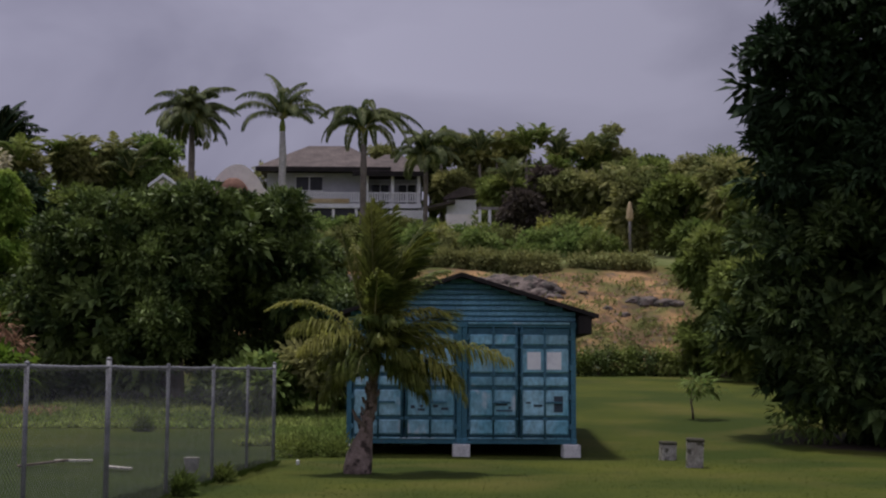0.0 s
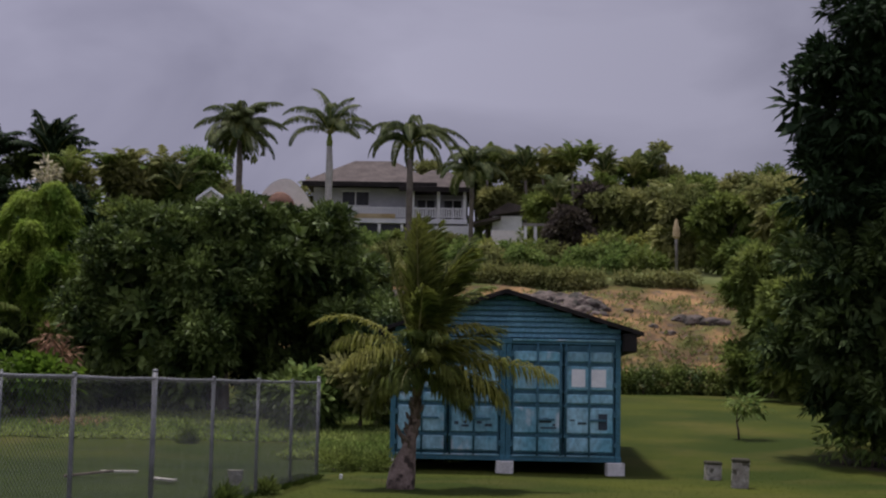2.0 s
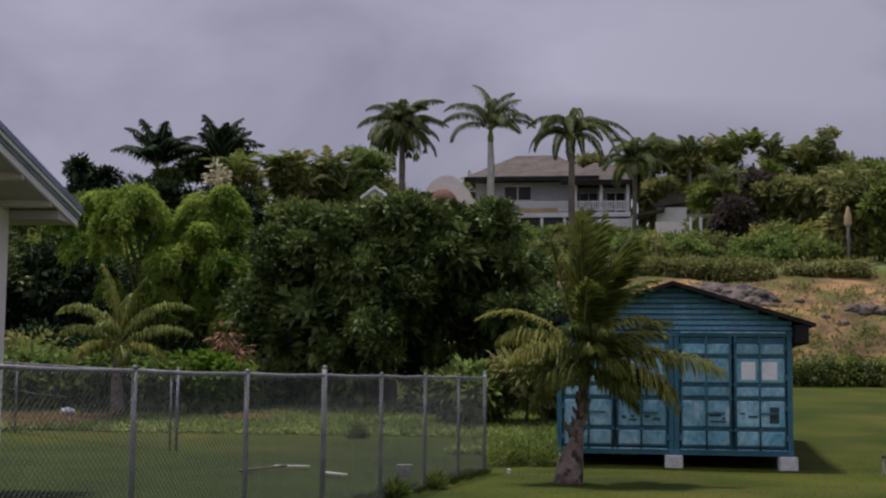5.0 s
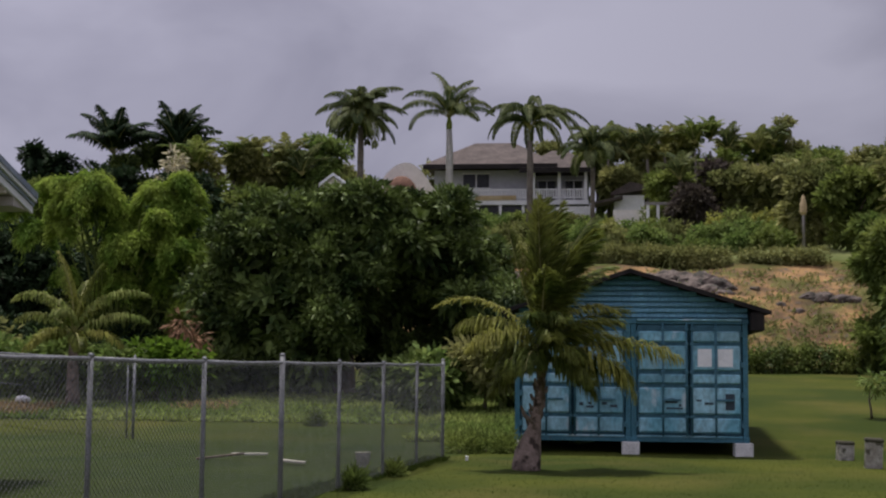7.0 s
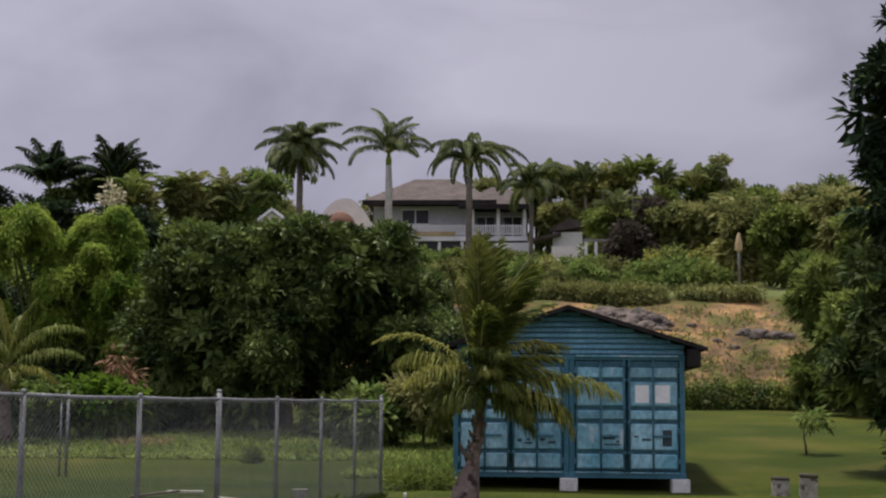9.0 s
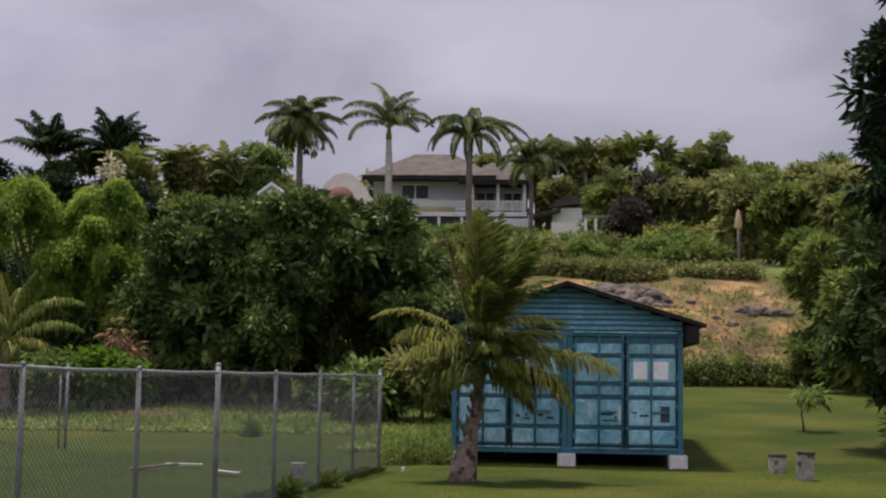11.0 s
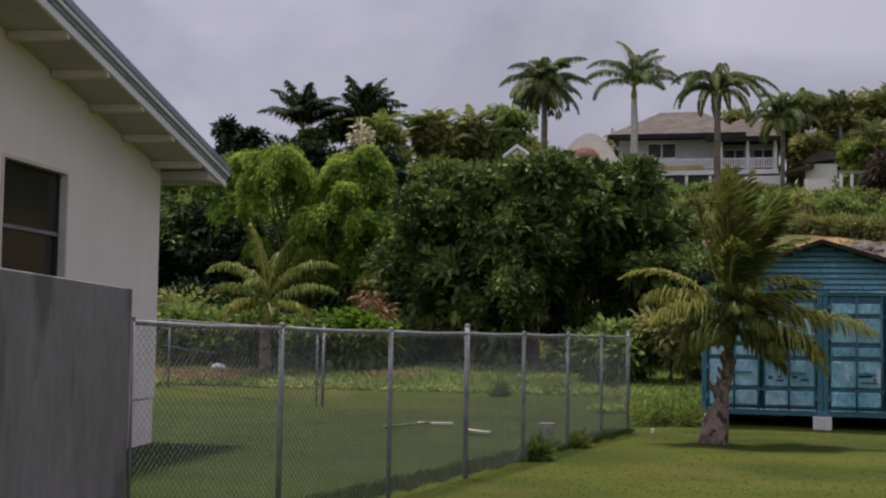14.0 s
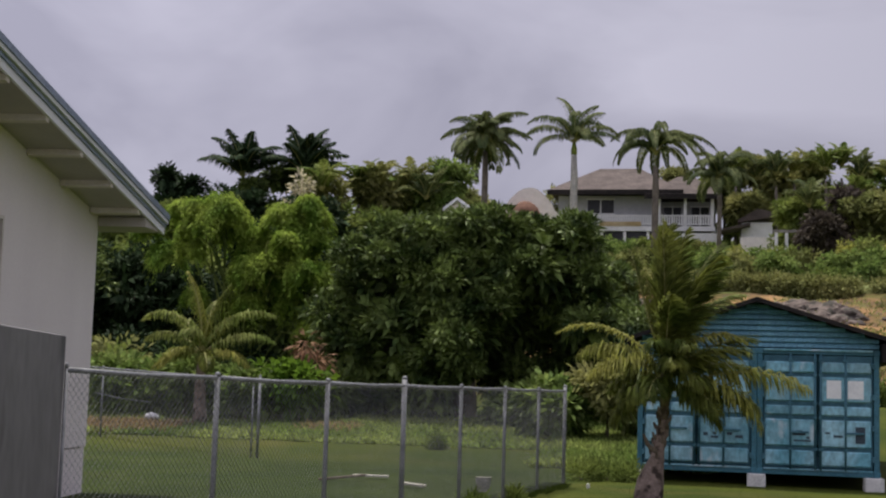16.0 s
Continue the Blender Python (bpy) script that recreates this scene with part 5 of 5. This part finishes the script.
for k, (x, y, h) in enumerate(GARDEN):
    broadleaf("garden_bush", "garden bush on the slope below the hill house", x, y, lobes_of(600 + k, 5, 1.0, 0.6, h * 0.3, h * 0.75, 0.5, 0.85), (LEAF_SHRUB, LEAF_OLIVE, LEAF_SHRUB, LEAF_MID)[k % 4], 110, 14, 0.34, 0.15, 700 + k, 0.05, kind="bush", group="garden bushes on the slope", limbs=2)
for k, (x, y, h) in enumerate(((7.4, 95, 2.0), (8.8, 96, 2.4), (10.4, 95, 2.2), (12.4, 93, 2.4), (13.8, 92, 2.6), (3.0, 96, 1.6), (-0.4, 93, 1.5))):
    broadleaf("croton_bush", "yellow-green croton bush in the hillside garden", x, y, lobes_of(640 + k, 5, 0.7, 0.5, h * 0.4, h * 0.85, 0.4, 0.7), (FROND_YELLOW, FROND_LIGHT)[k % 2], 70, 12, 0.36, 0.14, 740 + k, 0.05, kind="bush", group="crotons in the hillside garden", limbs=2)
for k, (x0, x1, y, h) in enumerate(((-3.5, 0.5, 80.5, 1.1), (0.5, 3.4, 80.3, 1.15), (3.4, 6.7, 80.0, 1.15), (7.6, 12.2, 80.2, 0.75), (-8.0, -3.5, 79.5, 1.3))):
    n = int((x1 - x0) / 0.55)
    broadleaf("hedge", "clipped olive-green hedge along the top of the bank", (x0 + x1) / 2, y, [((i + 0.5) / n * (x1 - x0) - (x1 - x0) / 2, 0, h * 0.5, 0.5, 0.6, h * 0.55) for i in range(n)], LEAF_OLIVE, 420, 10, 0.22, 0.10, 800 + k, 0.05, kind="hedge", group="hedges on the bank", limbs=3)
for k, x in enumerate(np.arange(5.0, 13.6, 1.1)):
    broadleaf("low_hedge", "dark low scrub at the foot of the bank", float(x), 63.2, [(0, 0, 0.45, 0.8, 0.5, 0.55), (0.3, 0, 0.75, 0.5, 0.4, 0.42), (-0.35, 0.2, 0.85, 0.4, 0.4, 0.3)], (LEAF_MANGO, LEAF_MID)[k % 2], 130, 10, 0.2, 0.09, 850 + k, 0.04, kind="bush", group="scrub at the foot of the bank", limbs=1)


def rock(x, y, r, seed):
    bm = bmesh.new()
    bmesh.ops.create_icosphere(bm, subdivisions=3, radius=1)
    for v in bm.verts:
        n = noise.fractal(v.co * 1.3 + Vector((seed, 0, 0)), 0.9, 2.2, 4)
        v.co = Vector((v.co.x * r, v.co.y * r * 0.7, v.co.z * r * 0.55)) * (1 + 0.35 * n)
    o = tagged(part("rock", bm, ROCK), "grey limestone outcrop on the brown bank", "rock", "rocks on the bank")
    o.location = (x, y, ground_z(x, y) - r * 0.1)


for k, (x, y, r) in enumerate(((2.2, 75.2, 0.9), (3.1, 75.0, 1.1), (4.0, 74.8, 0.8), (4.7, 74.4, 1.1), (5.6, 74.0, 0.8), (5.2, 73.0, 0.7), (4.2, 73.2, 0.7), (5.9, 72.6, 0.5), (3.3, 73.8, 0.6), (6.2, 73.6, 0.45), (10.2, 72.2, 0.5), (10.9, 72.0, 0.7), (11.7, 71.5, 0.6), (12.2, 71.2, 0.45), (9.4, 70.8, 0.4), (8.6, 71.4, 0.3), (-5.0, 76, 0.9), (-6.0, 75, 0.6), (8.2, 66.0, 0.3), (6.4, 68.5, 0.35), (7.6, 74.0, 0.3), (10.4, 66.2, 0.25))):
    rock(x, y, r, k * 3.7)


# ---------------------------------------------------------------- house on the hill
def hip_roof(parent, x0, x1, y0, y1, ze, zr, inset, mat, name="roof"):
    ym = (y0 + y1) / 2
    bm = bmesh.new()
    v = [bm.verts.new(p) for p in ((x0, y0, ze), (x1, y0, ze), (x1, y1, ze), (x0, y1, ze), (x0 + inset, ym, zr), (x1 - inset, ym, zr))]
    for f in ((0, 1, 5, 4), (1, 2, 5), (2, 3, 4, 5), (3, 0, 4), (3, 2, 1, 0)):
        bm.faces.new([v[i] for i in f])
    r = part(name, bm, mat, parent)
    # fascia made deep and near black to include the eave's shadow line
    part("eave_shade_fascia", boxed((x0, y0 - 0.05, ze - 0.42), (x1, y0, ze + 0.02)), ROOF_DARK, parent)
    return r


def hill_window(parent, x0, x1, z0, z1, y):
    w = part("window", boxed((x0, y - 0.03, z0), (x1, y + 0.02, z1)), DARK_GLASS, parent)
    part("window_frame", boxed((x0 - 0.1, y - 0.07, z0 - 0.1), (x1 + 0.1, y - 0.01, z0)), WHITE_WALL, w)
    part("window_frame", boxed((x0 - 0.1, y - 0.07, z1), (x1 + 0.1, y - 0.01, z1 + 0.1)), WHITE_WALL, w)
    part("mullion", boxed(((x0 + x1) / 2 - 0.05, y - 0.06, z0), ((x0 + x1) / 2 + 0.05, y - 0.031, z1)), WHITE_WALL, w)


def hill_house():
    t = thing("hill_house", "white two-winged house with brown shingle hip roofs on the hill", "house")
    y0 = 119.6
    part("wall", boxed((-15.6, y0, 15.2), (-6.9, y0 + 8, 19.3)), HILL_WALL, t)
    part("wall", boxed((-6.9, y0 + 1.6, 15.2), (-2.0, y0 + 8, 19.0)), HILL_WALL, t)
    hip_roof(t, -16.4, -4.6, y0 - 1.7, y0 + 8.5, 19.6, 22.3, 4.1, SHINGLE)
    hip_roof(t, -7.9, -1.3, y0 - 1.9, y0 + 8.3, 19.2, 21.5, 2.6, SHINGLE)
    hill_window(t, -13.0, -10.7, 17.75, 18.95, y0)
    part("balcony_slab", boxed((-13.4, y0 - 1.4, 16.05), (-1.9, y0 + 1.6, 16.45)), WHITE_WALL, t)
    part("planter_band", boxed((-11.8, y0 - 1.45, 16.46), (-8.2, y0 - 1.3, 16.85)), STONE_WARM, t)
    part("terrace_wall", boxed((-12.4, y0 - 0.6, 13.6), (-1.6, y0 - 0.3, 14.7)), STONE_WARM, t)
    # dark sheet standing in for the shade below the balcony slab
    part("under_balcony_shade", boxed((-12.3, y0 - 0.7, 14.7), (-2.2, y0 - 0.35, 16.04)), DARK_GLASS, t)
    for x in (-11.6, -9.6, -7.6):
        part("lower_post", boxed((x - 0.12, y0 - 1.3, 14.4), (x + 0.12, y0 - 1.05, 16.05)), WHITE_WALL, t)
    # open verandah of the smaller wing
    hill_window(t, -6.4, -4.9, 16.7, 18.5, y0 + 1.58)
    hill_window(t, -4.0, -2.5, 16.7, 18.5, y0 + 1.58)
    for x in (-6.7, -4.45, -2.15):
        part("column", boxed((x - 0.13, y0 - 1.2, 16.45), (x + 0.13, y0 - 0.94, 18.95)), WHITE_WALL, t)
    for z in (16.6, 17.35):
        part("rail", boxed((-13.3, y0 - 1.33, z), (-2.1, y0 - 1.23, z + 0.09)), WHITE_WALL, t)
    for k in range(54):
        x = -13.2 + k * 0.205
        part("baluster", boxed((x, y0 - 1.31, 16.69), (x + 0.11, y0 - 1.25, 17.35)), WHITE_WALL, t)
    part("terrace_parapet", boxed((-6.5, y0 - 2.6, 13.9), (-1.6, y0 - 2.3, 15.72)), WHITE_WALL, t)


hill_house()


def round_wing():
    t = thing("garden_pavilion", "cream pavilion with a sweeping curved wall and rust-brown domed roof", "pavilion")
    # curved cream wall
    bm = bmesh.new()
    outline = []
    for k in range(17):
        u = k / 16
        # a steep crest that sweeps down to one side
        z = 17.1 + 1.9 * math.sin(math.pi * min(1, u * 1.12)) ** 0.7 - 0.6 * max(0, u - 0.55)
        outline.append((-19.2 + 4.7 * u, 112.2 + 1.0 * u, z))
    prism(bm, [(-19.2, 112.2, 14.0)] + outline + [(-14.5, 113.2, 14.0)], (0, 0.3, 0))
    part("curved_wall", bm, CREAM_WALL, t)
    bm = bmesh.new()
    bmesh.ops.create_uvsphere(bm, u_segments=20, v_segments=10, radius=1)
    bmesh.ops.delete(bm, geom=[v for v in bm.verts if v.co.z < -0.05], context="VERTS")
    for v in bm.verts:
        v.co = Vector((-17.2 + v.co.x * 1.3, 110.8 + v.co.y * 1.2, 16.1 + v.co.z * 1.5))
    part("domed_roof", bm, SHINGLE_RED, t, smooth=True)
    part("wall", boxed((-18.3, 110.0, 12.5), (-16.1, 112.15, 16.1)), CREAM_WALL, t)


round_wing()


def small_gable():
    t = thing("garden_shed", "small white gabled shed among the hillside trees", "shed")
    x, y = -18.3, 88.5
    part("wall", prism(bmesh.new(), [(x - 0.7, y, 8.5), (x + 0.7, y, 8.5), (x + 0.7, y, 13.85), (x, y, 14.35), (x - 0.7, y, 13.85)], (0, 3, 0)), CREAM_WALL, t)
    for s in (-1, 1):
        part("roof_slope", prism(bmesh.new(), [(x, y - 0.3, 14.42), (x + s * 0.95, y - 0.3, 13.72), (x + s * 0.95, y - 0.3, 13.92), (x, y - 0.3, 14.64)], (0, 3.6, 0)), FASCIA, t)


small_gable()


def outbuilding():
    t = thing("outbuilding", "small white outbuilding with a grey roof beside the hill house", "outbuilding")
    part("wall", boxed((0.3, 115, 13.5), (2.8, 118, 16.4)), WHITE_WALL, t)
    part("roof", prism(bmesh.new(), [(0.0, 114.5, 16.35), (3.4, 114.5, 16.9), (3.4, 114.5, 17.1), (1.6, 114.5, 17.5), (0.0, 114.5, 16.55)], (0, 4, 0)), SHINGLE, t)
    part("side_roof", prism(bmesh.new(), [(-1.6, 113.4, 15.4), (1.0, 113.4, 16.0), (1.0, 113.4, 16.2), (-1.6, 113.4, 15.6)], (0, 2.5, 0)), SHINGLE, t)
    part("low_wall", boxed((0.2, 111.0, 13.2), (3.0, 111.3, 14.7)), CREAM_WALL, t)


outbuilding()


def pergola():
    t = thing("pergola", "row of white garden posts under a beam on the slope", "pergola")
    for x in (2.75, 3.5, 4.9, 5.6, 6.3):
        z = ground_z(x, 102)
        part("post", boxed((x - 0.11, 101.9, z - 0.2), (x + 0.11, 102.1, 14.0)), WHITE_WALL, t)
    part("beam", boxed((2.5, 101.85, 14.0), (6.6, 102.15, 14.2)), POLE_MAT, t)


pergola()


def closed_umbrella():
    t = thing("garden_umbrella", "closed tan garden umbrella on a grey pole", "umbrella")
    x, y = 11.6, 84.2
    z = ground_z(x, y)
    t.location = (x, y, z)
    part("pole", tube(bmesh.new(), [(0, 0, -0.1), (0, 0, 3.2)], 0.09, 8), POLE_MAT, t, smooth=True)
    bm = tube(bmesh.new(), [(0, 0, 2.1), (0, 0, 2.25), (0, 0, 2.7), (0, 0, 3.2), (0, 0, 3.35)], [0.12, 0.23, 0.21, 0.10, 0.02], 10)
    part("canopy", bm, CANVAS, t)


closed_umbrella()


# ---------------------------------------------------------------- litter and low growth in the yard
def plank(x, y, ln, w, yaw, tilt, mat):
    b = tagged(part("plank", boxed((-ln / 2, -w / 2, 0), (ln / 2, w / 2, 0.04), 0.006), mat), "loose weathered plank lying in the grass", "plank", "planks in the yard")
    b.matrix_basis = pose(x, y, ground_z(x, y) + 0.05, 0, tilt, yaw)


plank(-6.95, 26.0, 0.7, 0.18, 4, 0, WOOD)
plank(-5.68, 24.2, 0.45, 0.2, -8, 4, WOOD)
plank(-7.3, 25.2, 0.9, 0.14, 20, -6, BARK)
b = tagged(part("dirty_pail", tube(bmesh.new(), [(0, 0, 0), (0, 0, 0.24), (0, 0, 0.26)], [0.11, 0.14, 0.15], 14), CONCRETE_OLD, smooth=False), "dirty grey pail standing by the fence", "pail")
b.location = (-4.38, 24.1, ground_z(-4.38, 24.1))
b = tagged(part("white_sack", tube(bmesh.new(), [(-0.24, 0, 0.06), (-0.16, 0, 0.10), (0.0, 0, 0.12), (0.15, 0, 0.09), (0.22, 0, 0.06)], [0.02, 0.08, 0.10, 0.08, 0.02], 9), PAPER, smooth=True), "crumpled white sack lying in the dry grass", "sack")
b.location = (-16.3, 36.6, ground_z(-16.3, 36.6) + 0.22)
b = tagged(part("paper_scrap", boxed((-0.03, -0.02, 0), (0.03, 0.02, 0.09), 0.008), PAPER), "small white scrap on the lawn", "litter")
b.location = (-2.72, 26.0, ground_z(-2.72, 26.0))


def blades(name, label, boxes, mat, h, w, seed, lean=0.35):
    """Upright blades scattered over patches (x0, x1, y0, y1, count)."""
    rng = np.random.default_rng(seed)
    out = []
    for x0, x1, y0, y1, n in boxes:
        p = np.stack([rng.uniform(x0, x1, n), rng.uniform(y0, y1, n), np.zeros(n)], 1)
        p[:, 2] = [ground_z(a, b) - 0.01 for a, b, _ in p]
        way = unit(np.stack([rng.normal(0, lean, n) + 0.1, rng.normal(0, lean, n), np.ones(n)], 1))
        out.append(leaf_quads(p, way, h, w, rng))
    me = quads_mesh(name, np.concatenate(out))
    me.materials.append(mat)
    return tagged(new(name, me), label, "grass", kind="stuff")


blades("tall_weeds", "tall yellow-green weeds at the end of the yard", [(-24, -2.5, 34.5, 41.5, 34000), (-4.6, -0.6, 31.0, 38, 15000)], WEED, 0.27, 0.075, 41, 1.0)
blades("dry_grass", "dry tan grass along the back of the yard", [(-18.2, -15.2, 34.8, 36.8, 4200), (-12.0, -10.5, 36.5, 38.0, 500)], DRY_GRASS, 0.34, 0.05, 45, 0.9)
blades("bank_tufts", "tufts of dry and green grass on the brown bank", [(0, 13, 64.5, 69, 1200), (0, 13, 69, 78, 700)] + [(x, x + 1.1, y, y + 1.3, 60) for x, y in ((5.5, 66.5), (7.2, 67.8), (8.6, 66.2), (9.8, 68.6), (11.2, 67.0), (6.4, 70.2), (8.0, 71.8), (12.0, 69.4), (7.4, 76.2), (10.2, 75.4), (12.2, 74.0), (4.6, 68.4))], LEAF_OLIVE, 0.34, 0.12, 46, 1.1)
blades("bank_dry_tufts", "dry tan tufts of grass on the brown bank", [(0, 13, 64.5, 78, 1300)], DRY_GRASS, 0.26, 0.06, 47, 1.2)
blades("lawn_grass", "short mown grass blades of the lawn", [(-5, 6, 11.5, 20, 20000), (-6, 8, 20, 32, 16000), (-12, -4.5, 12, 30, 12000)], GRASS, 0.028, 0.012, 42, 0.9)
blades("fence_grass", "longer grass along the foot of the fence", [(-5.2 + 0.125 * k - 0.22, -5.2 + 0.125 * k + 0.25, 10 + k, 11.1 + k, 900) for k in range(16)], GRASS, 0.12, 0.010, 43)
for k, (x, y, w, h) in enumerate(((-3.72, 19.6, 0.14, 0.24), (-3.5, 22.0, 0.10, 0.14), (-7.4, 34.0, 0.16, 0.4), (-3.1, 28.6, 0.42, 0.42), (-2.6, 28.9, 0.45, 0.46), (-2.15, 28.7, 0.3, 0.34), (-2.85, 29.4, 0.40, 0.40))):
    broadleaf("grass_tuft", "dark green grassy tuft missed by the mower", x, y, [(0, 0, h * 0.4, w, w, h * 0.5)], LEAF_MID, 60, 10, 0.16, 0.03, 900 + k, 0.01, spread=0.12, droop=-0.6, kind="plant", group="tufts on the lawn", limbs=0)
